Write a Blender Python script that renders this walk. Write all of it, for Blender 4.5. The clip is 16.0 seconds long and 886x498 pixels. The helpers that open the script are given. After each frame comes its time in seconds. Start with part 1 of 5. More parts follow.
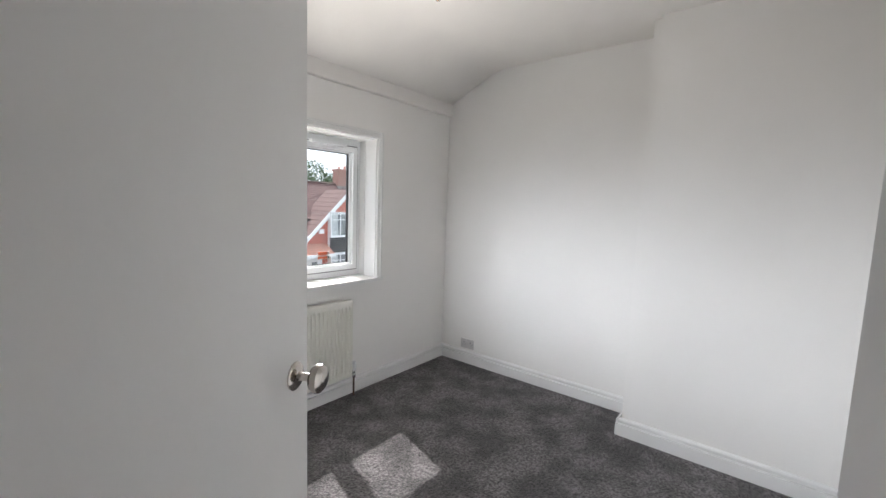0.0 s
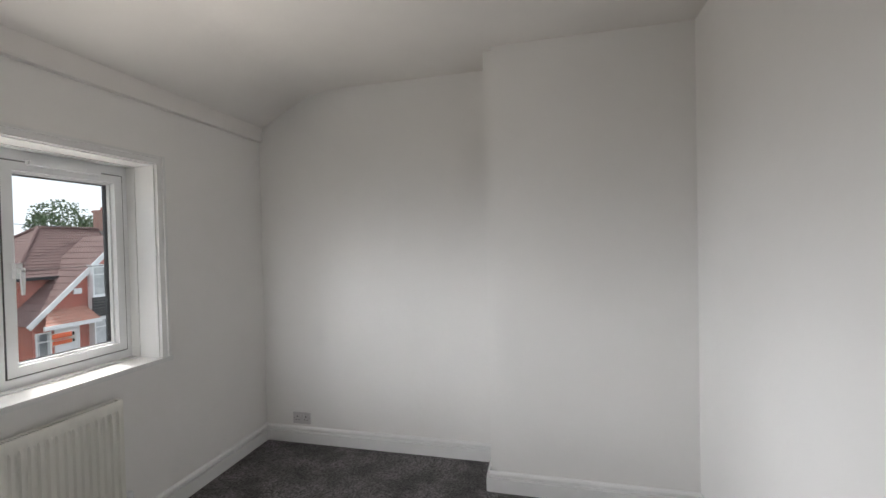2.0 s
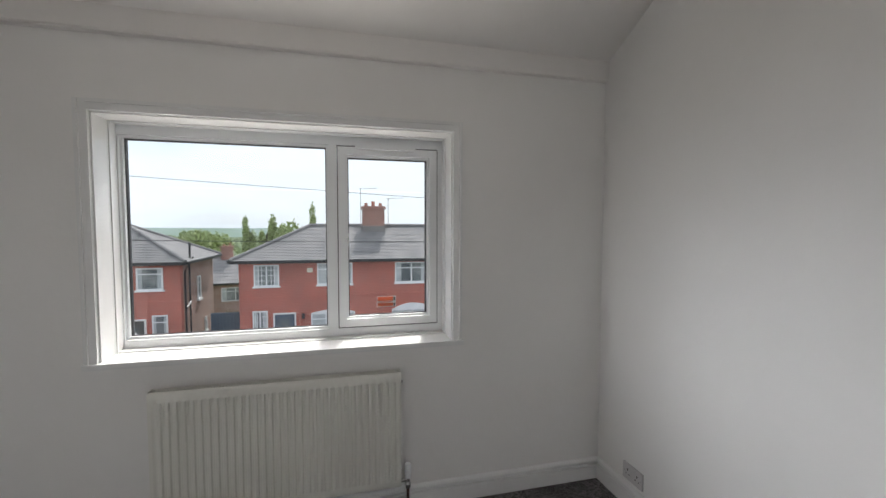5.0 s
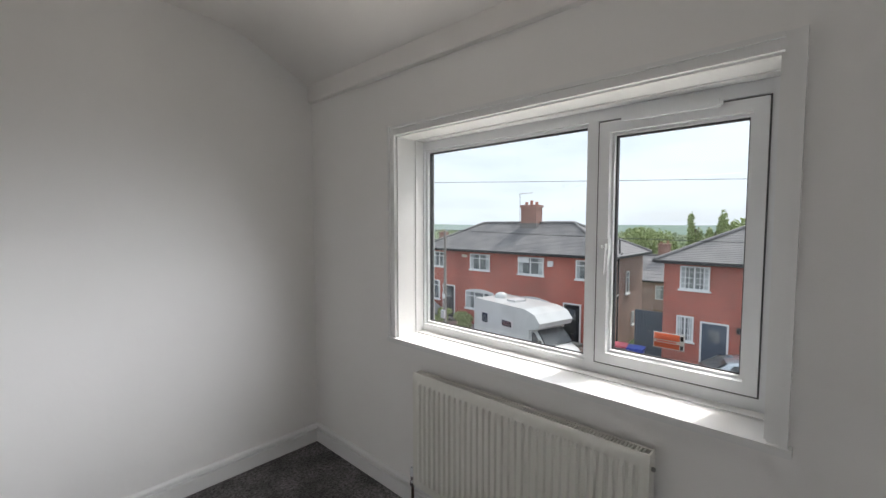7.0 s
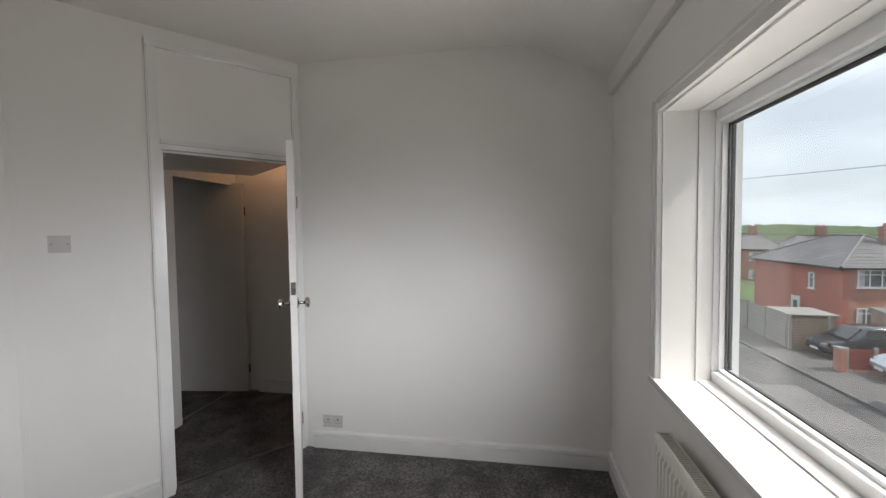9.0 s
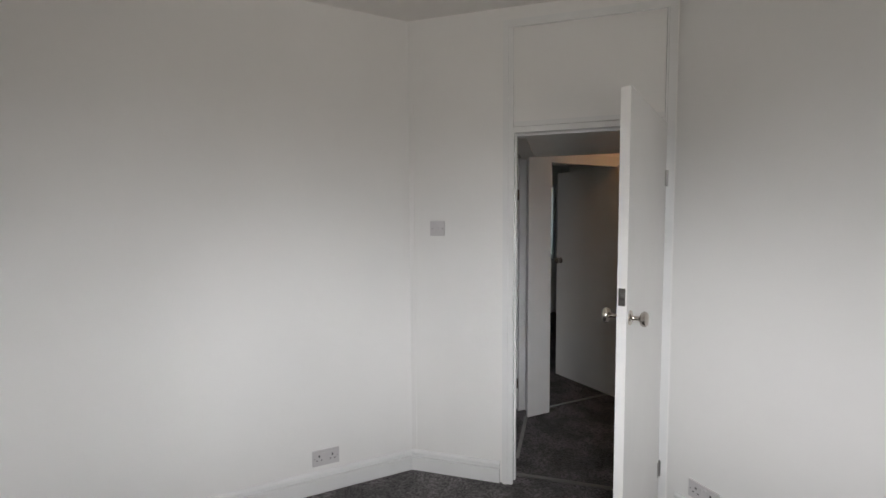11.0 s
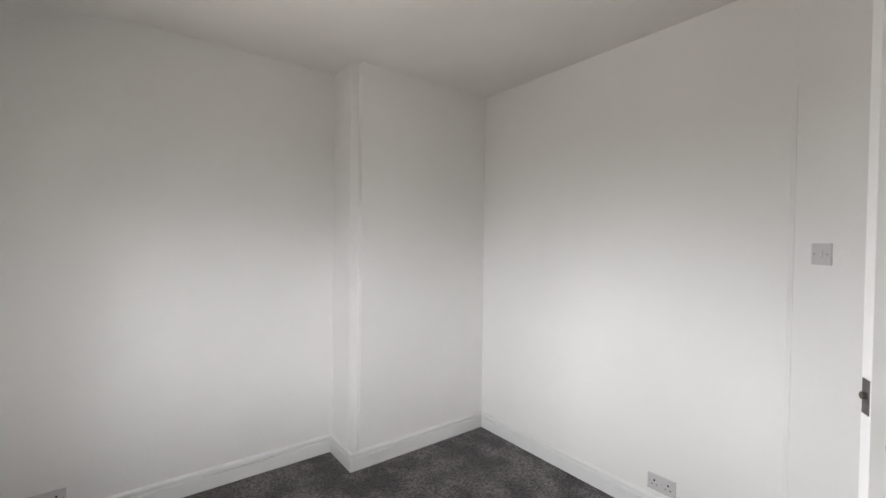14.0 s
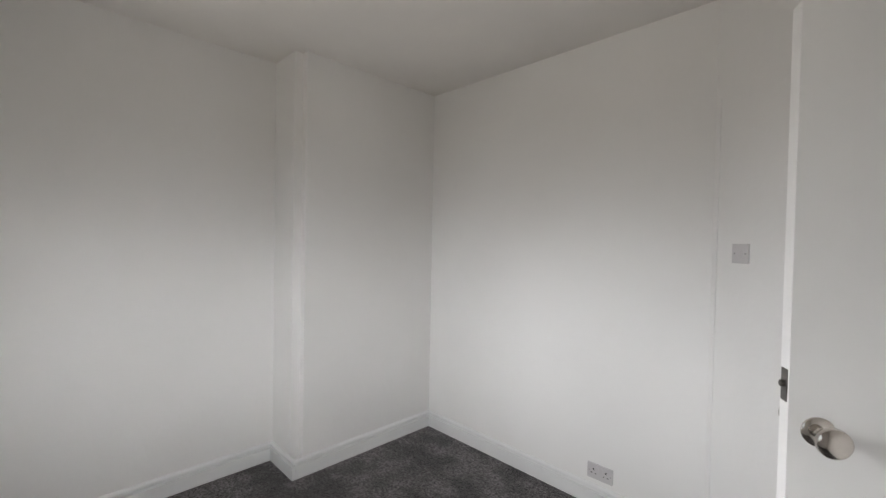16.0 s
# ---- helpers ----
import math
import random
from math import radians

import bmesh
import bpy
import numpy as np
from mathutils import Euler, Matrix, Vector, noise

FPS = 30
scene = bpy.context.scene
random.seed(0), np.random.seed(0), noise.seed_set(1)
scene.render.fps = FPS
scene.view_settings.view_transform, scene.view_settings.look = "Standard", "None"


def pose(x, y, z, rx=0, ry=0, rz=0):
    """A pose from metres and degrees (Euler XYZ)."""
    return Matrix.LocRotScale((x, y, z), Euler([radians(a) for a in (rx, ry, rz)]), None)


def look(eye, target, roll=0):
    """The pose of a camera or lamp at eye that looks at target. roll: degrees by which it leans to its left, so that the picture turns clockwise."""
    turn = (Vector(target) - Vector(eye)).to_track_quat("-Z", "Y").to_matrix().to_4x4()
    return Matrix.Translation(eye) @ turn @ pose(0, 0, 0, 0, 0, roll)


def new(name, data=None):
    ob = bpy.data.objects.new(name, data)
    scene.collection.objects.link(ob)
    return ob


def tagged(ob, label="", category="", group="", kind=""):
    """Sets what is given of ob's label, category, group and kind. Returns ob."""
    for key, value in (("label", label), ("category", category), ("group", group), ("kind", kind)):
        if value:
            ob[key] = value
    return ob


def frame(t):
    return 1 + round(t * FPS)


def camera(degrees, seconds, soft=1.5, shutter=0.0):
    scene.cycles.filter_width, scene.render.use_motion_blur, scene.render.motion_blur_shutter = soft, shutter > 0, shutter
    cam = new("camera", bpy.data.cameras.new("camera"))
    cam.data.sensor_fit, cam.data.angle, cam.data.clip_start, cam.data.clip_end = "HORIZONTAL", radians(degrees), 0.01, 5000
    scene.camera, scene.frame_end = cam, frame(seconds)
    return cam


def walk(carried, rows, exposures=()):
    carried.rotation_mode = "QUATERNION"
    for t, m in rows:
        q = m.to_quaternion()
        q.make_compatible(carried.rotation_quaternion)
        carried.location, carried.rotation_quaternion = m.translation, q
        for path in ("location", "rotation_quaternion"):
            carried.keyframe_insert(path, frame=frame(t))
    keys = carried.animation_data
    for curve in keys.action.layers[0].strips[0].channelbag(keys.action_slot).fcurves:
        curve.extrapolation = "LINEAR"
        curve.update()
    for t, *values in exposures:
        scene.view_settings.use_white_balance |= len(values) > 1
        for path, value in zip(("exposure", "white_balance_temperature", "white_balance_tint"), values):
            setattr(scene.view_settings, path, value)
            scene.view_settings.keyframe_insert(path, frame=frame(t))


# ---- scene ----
cam = camera(93.8, 16.0)
PATH = [
    (0, (-3.178, -2.497, 1.497), (-1.621, -1.259, 1.285), 2.0),
    (0.3, (-3.163, -2.43, 1.501), (-1.426, -1.46, 1.322), 1.7),
    (0.5, (-3.120, -2.408, 1.498), (-1.310, -1.572, 1.339), 1.6),
    (0.7, (-3.072, -2.345, 1.501), (-1.201, -1.654, 1.371), 1.3),
    (1, (-3.05, -2.257, 1.483), (-1.119, -1.743, 1.391), -0.2),
    (1.5, (-2.962, -2.163, 1.483), (-1.0, -1.777, 1.446), -1.1),
    (2, (-2.828, -2.142, 1.516), (-0.884, -1.672, 1.483), -1.3),
    (2.5, (-2.731, -2.058, 1.504), (-0.831, -1.436, 1.467), -1.6),
    (2.8, (-2.58, -2.078, 1.545), (-0.754, -1.265, 1.481), -0.7),
    (3, (-2.516, -2.111, 1.524), (-0.746, -1.183, 1.465), -1.1),
    (3.5, (-2.29, -2.199, 1.552), (-0.73, -0.949, 1.468), -0.3),
    (3.7, (-2.234, -2.146, 1.522), (-0.748, -0.809, 1.44), 0.2),
    (5.8, (-1.088, -2.11, 1.497), (-1.424, -0.142, 1.384), -0.3),
    (6, (-1.035, -2.019, 1.513), (-1.551, -0.09, 1.4), -0.1),
    (6.5, (-0.917, -1.763, 1.526), (-1.879, -0.013, 1.408), 0.0),
    (7, (-0.814, -1.5, 1.522), (-2.165, -0.031, 1.4), 0.0),
    (7.5, (-0.792, -1.243, 1.49), (-2.471, -0.164, 1.368), -0.0),
    (8, (-0.755, -1.02, 1.522), (-2.654, -0.403, 1.405), -0.3),
    (8.5, (-0.675, -0.742, 1.55), (-2.668, -0.628, 1.442), -1.0),
    (9, (-0.707, -0.596, 1.522), (-2.676, -0.934, 1.432), -0.7),
    (9.2, (-0.752, -0.573, 1.514), (-2.686, -1.077, 1.42), -0.7),
    (11.5, (-1.688, -0.645, 1.503), (-1.968, -2.622, 1.391), -0.5),
    (12, (-1.904, -0.753, 1.516), (-1.627, -2.732, 1.416), -0.6),
    (12.5, (-2.143, -0.816, 1.474), (-1.41, -2.676, 1.42), 0.2),
    (13, (-2.337, -0.765, 1.478), (-1.233, -2.431, 1.42), 0.2),
    (13.5, (-2.57, -0.645, 1.491), (-1.186, -2.088, 1.445), 0.6),
    (14, (-2.824, -0.63, 1.508), (-1.235, -1.844, 1.472), 0.7),
    (14.5, (-2.966, -0.584, 1.509), (-1.262, -1.631, 1.477), 0.9),
    (15, (-3.021, -0.524, 1.487), (-1.264, -1.481, 1.474), 1.1),
    (15.5, (-2.995, -0.527, 1.498), (-1.272, -1.543, 1.48), 1.3),
    (16, (-2.797, -0.638, 1.506), (-1.377, -2.046, 1.468), 1.1),
]
walk(cam, [(t, look(e, g, r)) for t, e, g, r in PATH], exposures=[
    (0.0, 1.1, 6250, 10), (0.7, 0.9, 6300, 10), (1.5, 0.55, 6400, 10), (2.0, 0.5, 6450, 10), (3.0, 0.25, 6400, 10), (6.0, 0.36, 6350, 10), (7.0, 0.30, 6350, 10), (8.0, 0.12, 6450, 10),
    (9.0, 0.18, 6500, 10), (11.5, 0.42, 6500, 10), (12.5, 0.62, 6450, 10), (14.0, 0.75, 6500, 10), (15.0, 0.5, 6500, 10), (16.0, 0.45, 6500, 10)])

# ---- light ----
SUN_DIR = Vector((0.22, 0.75, 1.0)).normalized()
sun = new("sun", bpy.data.lights.new("sun", "SUN"))
sun.data.energy, sun.data.angle, sun.data.color = 3.0, radians(0.6), (1.0, 0.955, 0.90)
sun.matrix_world = look(SUN_DIR * 60, (0, 0, 0))

world = bpy.data.worlds.new("sky")
scene.world = world
world.use_nodes = True
wn, wl = world.node_tree.nodes, world.node_tree.links
wn.clear()
w_out = wn.new("ShaderNodeOutputWorld")
w_bg = wn.new("ShaderNodeBackground")
w_sky = wn.new("ShaderNodeTexSky")
w_sky.sky_type, w_sky.sun_disc = "NISHITA", False
w_sky.sun_elevation, w_sky.sun_rotation = math.asin(SUN_DIR.z), math.atan2(SUN_DIR.x, SUN_DIR.y)
w_sky.dust_density, w_sky.air_density, w_sky.altitude = 2.0, 1.0, 80
w_tc = wn.new("ShaderNodeTexCoord")
w_map = wn.new("ShaderNodeMapping")
w_map.inputs["Scale"].default_value = (1.0, 1.0, 4.5)
w_noise = wn.new("ShaderNodeTexNoise")
w_noise.inputs["Scale"].default_value, w_noise.inputs["Detail"].default_value = 2.2, 6
w_ramp = wn.new("ShaderNodeValToRGB")
w_ramp.color_ramp.elements[0].position, w_ramp.color_ramp.elements[0].color = 0.36, (0.72, 0.72, 0.72, 1)
w_ramp.color_ramp.elements[1].position, w_ramp.color_ramp.elements[1].color = 0.58, (1, 1, 1, 1)
w_mix = wn.new("ShaderNodeMix")
w_mix.data_type = "RGBA"
w_mix.inputs[7].default_value = (9.4, 10.4, 11.4, 1)
w_bg.inputs["Strength"].default_value = 0.09
wl.new(w_tc.outputs["Generated"], w_map.inputs["Vector"])
wl.new(w_map.outputs["Vector"], w_noise.inputs["Vector"])
wl.new(w_noise.outputs["Fac"], w_ramp.inputs["Fac"])
wl.new(w_ramp.outputs["Color"], w_mix.inputs["Factor"])
wl.new(w_sky.outputs["Color"], w_mix.inputs[6])
wl.new(w_mix.outputs[2], w_bg.inputs["Color"])
wl.new(w_bg.outputs["Background"], w_out.inputs["Surface"])

# skylight through the bedroom window, falling level and downwards, fanned out across the room
for x, yaw, watts in ((-2.38, 74, 0.75), (-2.22, 56, 1.2), (-2.02, 34, 1.3), (-1.82, 12, 2.0), (-1.60, -12, 1.75), (-1.35, -36, 1.75), (-1.10, -62, 2.2)):
    sky_light = new("window_daylight", bpy.data.lights.new("window_daylight", "AREA"))
    d = sky_light.data
    d.shape, d.size, d.size_y, d.energy, d.spread, d.color = "RECTANGLE", 0.24, 0.92, watts, radians(50), (0.955, 0.965, 1.0)
    aim = Vector((math.sin(radians(yaw)) * math.cos(radians(14)), -math.cos(radians(yaw)) * math.cos(radians(14)), -math.sin(radians(14))))
    sky_light.matrix_world = look((x, -0.03, 1.45), Vector((x, -0.03, 1.45)) + aim)
# light thrown up from the sunny street onto the ceiling
street_light = new("window_street_bounce", bpy.data.lights.new("window_street_bounce", "AREA"))
d = street_light.data
d.shape, d.size, d.size_y, d.energy, d.spread, d.color = "RECTANGLE", 1.4, 0.8, 4.0, radians(105), (1.0, 0.93, 0.84)
street_light.matrix_world = look((-1.73, -0.03, 1.45), (-1.73, -1.03, 2.55))


# ---- materials ----
def material(name, colour, rough=0.6, metal=0.0, second=None, scale=6.0, amount=1.0, bump=0.0, bump_scale=80.0,
             bump_size=0.002, coat=0.0, random_tint=0.0, detail=6.0, stretch=None, specular=0.5):
    """A surface whose colour wanders between two tones at one scale, with fine relief at another."""
    m = bpy.data.materials.new(name)
    m.use_nodes = True
    n, l = m.node_tree.nodes, m.node_tree.links
    b = n["Principled BSDF"]
    b.inputs["Roughness"].default_value, b.inputs["Metallic"].default_value = rough, metal
    b.inputs["Specular IOR Level"].default_value = specular
    b.inputs["Coat Weight"].default_value, b.inputs["Coat Roughness"].default_value = coat, 0.08
    c1 = (*colour, 1)
    c2 = (*(second or [v * 0.9 for v in colour]), 1)
    tc = n.new("ShaderNodeTexCoord")
    vec = tc.outputs["Object"]
    if stretch:
        mp = n.new("ShaderNodeMapping")
        mp.inputs["Scale"].default_value = stretch
        l.new(vec, mp.inputs["Vector"])
        vec = mp.outputs["Vector"]
    tex = n.new("ShaderNodeTexNoise")
    tex.inputs["Scale"].default_value, tex.inputs["Detail"].default_value = scale, detail
    l.new(vec, tex.inputs["Vector"])
    ramp = n.new("ShaderNodeMapRange")
    ramp.inputs[1].default_value, ramp.inputs[2].default_value = 0.35, 0.65
    ramp.inputs[4].default_value = amount
    l.new(tex.outputs["Fac"], ramp.inputs[0])
    mix = n.new("ShaderNodeMix")
    mix.data_type = "RGBA"
    mix.inputs[6].default_value, mix.inputs[7].default_value = c1, c2
    l.new(ramp.outputs[0], mix.inputs["Factor"])
    out = mix.outputs[2]
    if random_tint:
        info = n.new("ShaderNodeObjectInfo")
        rr = n.new("ShaderNodeMapRange")
        rr.inputs[3].default_value, rr.inputs[4].default_value = 1 - random_tint, 1 + random_tint
        l.new(info.outputs["Random"], rr.inputs[0])
        hs = n.new("ShaderNodeHueSaturation")
        l.new(rr.outputs[0], hs.inputs["Value"])
        l.new(out, hs.inputs["Color"])
        out = hs.outputs["Color"]
    l.new(out, b.inputs["Base Color"])
    if bump:
        t2 = n.new("ShaderNodeTexNoise")
        t2.inputs["Scale"].default_value, t2.inputs["Detail"].default_value = bump_scale, 4
        l.new(tc.outputs["Object"], t2.inputs["Vector"])
        bp = n.new("ShaderNodeBump")
        bp.inputs["Strength"].default_value, bp.inputs["Distance"].default_value = bump, bump_size
        l.new(t2.outputs["Fac"], bp.inputs["Height"])
        l.new(bp.outputs["Normal"], b.inputs["Normal"])
    return m


def brick_material(name, red, dark, mortar, rough=0.85):
    """Stretcher-bond brickwork on upright walls, in metres, with worn patches."""
    m = bpy.data.materials.new(name)
    m.use_nodes = True
    n, l = m.node_tree.nodes, m.node_tree.links
    b = n["Principled BSDF"]
    b.inputs["Roughness"].default_value = rough
    tc, sep, comb, add = n.new("ShaderNodeTexCoord"), n.new("ShaderNodeSeparateXYZ"), n.new("ShaderNodeCombineXYZ"), n.new("ShaderNodeMath")
    l.new(tc.outputs["Object"], sep.inputs[0])
    l.new(sep.outputs["X"], add.inputs[0])
    l.new(sep.outputs["Y"], add.inputs[1])
    l.new(add.outputs[0], comb.inputs["X"])
    l.new(sep.outputs["Z"], comb.inputs["Y"])
    br = n.new("ShaderNodeTexBrick")
    br.inputs["Color1"].default_value, br.inputs["Color2"].default_value, br.inputs["Mortar"].default_value = (*red, 1), (*dark, 1), (*mortar, 1)
    br.inputs["Scale"].default_value, br.inputs["Mortar Size"].default_value = 1.0, 0.018
    br.inputs["Brick Width"].default_value, br.inputs["Row Height"].default_value = 0.225, 0.075
    l.new(comb.outputs[0], br.inputs["Vector"])
    tex = n.new("ShaderNodeTexNoise")
    tex.inputs["Scale"].default_value, tex.inputs["Detail"].default_value = 0.7, 8
    l.new(tc.outputs["Object"], tex.inputs["Vector"])
    rr = n.new("ShaderNodeMapRange")
    rr.inputs[1].default_value, rr.inputs[2].default_value, rr.inputs[3].default_value, rr.inputs[4].default_value = 0.3, 0.7, 0.78, 1.15
    l.new(tex.outputs["Fac"], rr.inputs[0])
    hs = n.new("ShaderNodeHueSaturation")
    l.new(rr.outputs[0], hs.inputs["Value"])
    l.new(br.outputs["Color"], hs.inputs["Color"])
    l.new(hs.outputs["Color"], b.inputs["Base Color"])
    bp = n.new("ShaderNodeBump")
    bp.invert = True
    bp.inputs["Strength"].default_value, bp.inputs["Distance"].default_value = 0.6, 0.01
    l.new(br.outputs["Fac"], bp.inputs["Height"])
    l.new(bp.outputs["Normal"], b.inputs["Normal"])
    return m


def carpet_material():
    """Short twisted pile: dark and pale grey tufts, with broad brushed patches."""
    m = bpy.data.materials.new("carpet")
    m.use_nodes = True
    n, l = m.node_tree.nodes, m.node_tree.links
    b = n["Principled BSDF"]
    b.inputs["Roughness"].default_value, b.inputs["Specular IOR Level"].default_value = 1.0, 0.08
    b.inputs["Sheen Weight"].default_value, b.inputs["Sheen Roughness"].default_value = 0.25, 0.6
    tc = n.new("ShaderNodeTexCoord")
    tuft, fleck, patch = n.new("ShaderNodeTexVoronoi"), n.new("ShaderNodeTexNoise"), n.new("ShaderNodeTexNoise")
    tuft.inputs["Scale"].default_value = 150
    fleck.inputs["Scale"].default_value, fleck.inputs["Detail"].default_value = 75, 8
    patch.inputs["Scale"].default_value, patch.inputs["Detail"].default_value = 4.5, 9
    for t in (tuft, fleck, patch):
        l.new(tc.outputs["Object"], t.inputs["Vector"])
    ramp = n.new("ShaderNodeValToRGB")
    e = ramp.color_ramp.elements
    e[0].position, e[0].color = 0.36, (0.032, 0.029, 0.0305, 1)
    e[1].position, e[1].color = 0.66, (0.215, 0.197, 0.200, 1)
    l.new(fleck.outputs["Fac"], ramp.inputs["Fac"])
    rr = n.new("ShaderNodeMapRange")
    rr.inputs[1].default_value, rr.inputs[2].default_value, rr.inputs[3].default_value, rr.inputs[4].default_value = 0.40, 0.60, 0.55, 1.5
    l.new(patch.outputs["Fac"], rr.inputs[0])
    hs = n.new("ShaderNodeHueSaturation")
    l.new(rr.outputs[0], hs.inputs["Value"])
    l.new(ramp.outputs["Color"], hs.inputs["Color"])
    l.new(hs.outputs["Color"], b.inputs["Base Color"])
    mul = n.new("ShaderNodeMath")
    l.new(tuft.outputs["Distance"], mul.inputs[0])
    l.new(fleck.outputs["Fac"], mul.inputs[1])
    bp = n.new("ShaderNodeBump")
    bp.inputs["Strength"].default_value, bp.inputs["Distance"].default_value = 1.0, 0.012
    l.new(mul.outputs[0], bp.inputs["Height"])
    l.new(bp.outputs["Normal"], b.inputs["Normal"])
    return m


def glass_material(name, tint=(1, 1, 1), rough=0.0):
    m = bpy.data.materials.new(name)
    m.use_nodes = True
    b = m.node_tree.nodes["Principled BSDF"]
    b.inputs["Base Color"].default_value = (*tint, 1)
    b.inputs["Transmission Weight"].default_value, b.inputs["Roughness"].default_value, b.inputs["IOR"].default_value = 1.0, rough, 1.45
    return m


def glowing(name, colour, strength):
    m = bpy.data.materials.new(name)
    m.use_nodes = True
    b = m.node_tree.nodes["Principled BSDF"]
    b.inputs["Base Color"].default_value = (*colour, 1)
    b.inputs["Emission Color"].default_value, b.inputs["Emission Strength"].default_value = (*colour, 1), strength
    return m


WALL_PAINT = material("matt_white_wall_paint", (0.85, 0.838, 0.818), 0.6, second=(0.82, 0.808, 0.788), scale=1.3, bump=0.35, bump_scale=9, bump_size=0.006, specular=0.3)
CEILING_PAINT = material("white_ceiling_paint", (0.84, 0.815, 0.785), 0.75, second=(0.80, 0.775, 0.75), scale=2, bump=0.4, bump_scale=7, bump_size=0.008, specular=0.2)
GLOSS = material("white_gloss_paint", (0.84, 0.84, 0.83), 0.14, second=(0.80, 0.80, 0.79), scale=3, bump=0.12, bump_scale=35, bump_size=0.002)
DOOR_PAINT = material("white_satin_door_paint", (0.82, 0.81, 0.79), 0.33, second=(0.79, 0.78, 0.76), scale=2.5, bump=0.2, bump_scale=60, bump_size=0.001)
UPVC = material("white_upvc", (0.85, 0.86, 0.87), 0.25, second=(0.82, 0.83, 0.84), scale=4)
GASKET = material("black_rubber_gasket", (0.05, 0.05, 0.053), 0.6)
RADIATOR = material("cream_white_enamel", (0.80, 0.79, 0.73), 0.35, second=(0.77, 0.76, 0.70), scale=4)
SHADOW_METAL = material("shade_dark_steel", (0.10, 0.10, 0.095), 0.5, metal=0.4)
NICKEL = material("polished_nickel", (0.62, 0.58, 0.53), 0.14, metal=1.0, second=(0.5, 0.46, 0.42), scale=20)
LATCH_STEEL = material("worn_dark_steel", (0.20, 0.19, 0.18), 0.38, metal=1.0, second=(0.12, 0.11, 0.10), scale=40)
SEAL = material("dark_seal", (0.10, 0.10, 0.105), 0.7)
STEEL = material("brushed_steel", (0.40, 0.39, 0.38), 0.35, metal=1.0)
CHROME = material("chrome", (0.7, 0.7, 0.7), 0.1, metal=1.0)
COPPER = material("tarnished_pipe", (0.16, 0.10, 0.07), 0.45, metal=0.7, second=(0.08, 0.06, 0.05), scale=30)
SOCKET = material("grey_white_plastic", (0.60, 0.58, 0.58), 0.35, second=(0.56, 0.54, 0.54), scale=10)
HOLE = material("dark_slot", (0.02, 0.02, 0.02), 0.8)
CARPET = carpet_material()
GLASS = glass_material("clear_window_glass", (0.985, 0.995, 0.99))
BULB_GLASS = glass_material("clear_bulb_glass")
AMBER = glowing("warm_filament", (1.0, 0.55, 0.22), 1.3)
LANDING_LIGHT = glowing("warm_landing_light", (1.0, 0.56, 0.28), 13.0)
STICKER_ORANGE = material("orange_sticker", (0.85, 0.20, 0.08), 0.5, second=(0.80, 0.17, 0.07), scale=15)
STICKER_WHITE = material("white_sticker", (0.85, 0.84, 0.82), 0.5)
STICKER_BLACK = material("black_sticker", (0.02, 0.02, 0.02), 0.5)

BRICK_RED = brick_material("red_facing_brick", (0.54, 0.098, 0.066), (0.40, 0.072, 0.052), (0.47, 0.215, 0.165))
BRICK_BROWN = brick_material("brown_common_brick", (0.40, 0.19, 0.145), (0.27, 0.125, 0.095), (0.42, 0.34, 0.29))
BRICK_STACK = brick_material("sooty_chimney_brick", (0.38, 0.105, 0.078), (0.24, 0.075, 0.06), (0.42, 0.30, 0.25))
BRICK_ORANGE = brick_material("orange_red_brick", (0.48, 0.14, 0.08), (0.38, 0.105, 0.065), (0.44, 0.28, 0.22))
SLATE = material("grey_roof_slate", (0.155, 0.148, 0.152), 0.7, second=(0.25, 0.235, 0.23), scale=1.6, bump=0.4, bump_scale=14, bump_size=0.01, stretch=(1, 0.5, 1))
SLATE_PALE = material("weathered_pale_slate", (0.24, 0.22, 0.21), 0.75, second=(0.16, 0.15, 0.15), scale=1.6, bump=0.4, bump_scale=14, bump_size=0.01)
TILE_BROWN = material("brown_concrete_tile", (0.115, 0.060, 0.054), 0.85, second=(0.165, 0.095, 0.085), scale=2.0, bump=0.4, bump_scale=20, bump_size=0.01)
WHITE_TRIM = material("white_painted_trim", (0.80, 0.80, 0.80), 0.45, second=(0.74, 0.74, 0.74), scale=3)
BLACK_TRIM = material("black_gutter", (0.025, 0.025, 0.028), 0.45)
DOOR_BLACK = material("black_composite_door", (0.03, 0.032, 0.036), 0.35)
DOOR_BLUE = material("slate_blue_door", (0.075, 0.10, 0.14), 0.4)
HOUSE_GLASS = material("dark_house_glass", (0.10, 0.115, 0.13), 0.06, second=(0.26, 0.27, 0.27), scale=1.4, detail=2)
CURTAIN = material("pale_net_curtain", (0.55, 0.56, 0.56), 0.9, second=(0.38, 0.40, 0.41), scale=3)
TARMAC = material("grey_tarmac", (0.075, 0.072, 0.070), 0.9, second=(0.12, 0.115, 0.112), scale=0.6, bump=0.4, bump_scale=90, bump_size=0.01)
PAVING = material("grey_paving", (0.17, 0.16, 0.15), 0.9, second=(0.13, 0.12, 0.115), scale=0.9, bump=0.3, bump_scale=60, bump_size=0.01)
KERB = material("worn_kerb_stone", (0.19, 0.18, 0.17), 0.85, second=(0.13, 0.125, 0.12), scale=3)
DRIVE = material("red_block_drive", (0.17, 0.11, 0.085), 0.9, second=(0.24, 0.16, 0.13), scale=2, bump=0.3, bump_scale=40, bump_size=0.01)
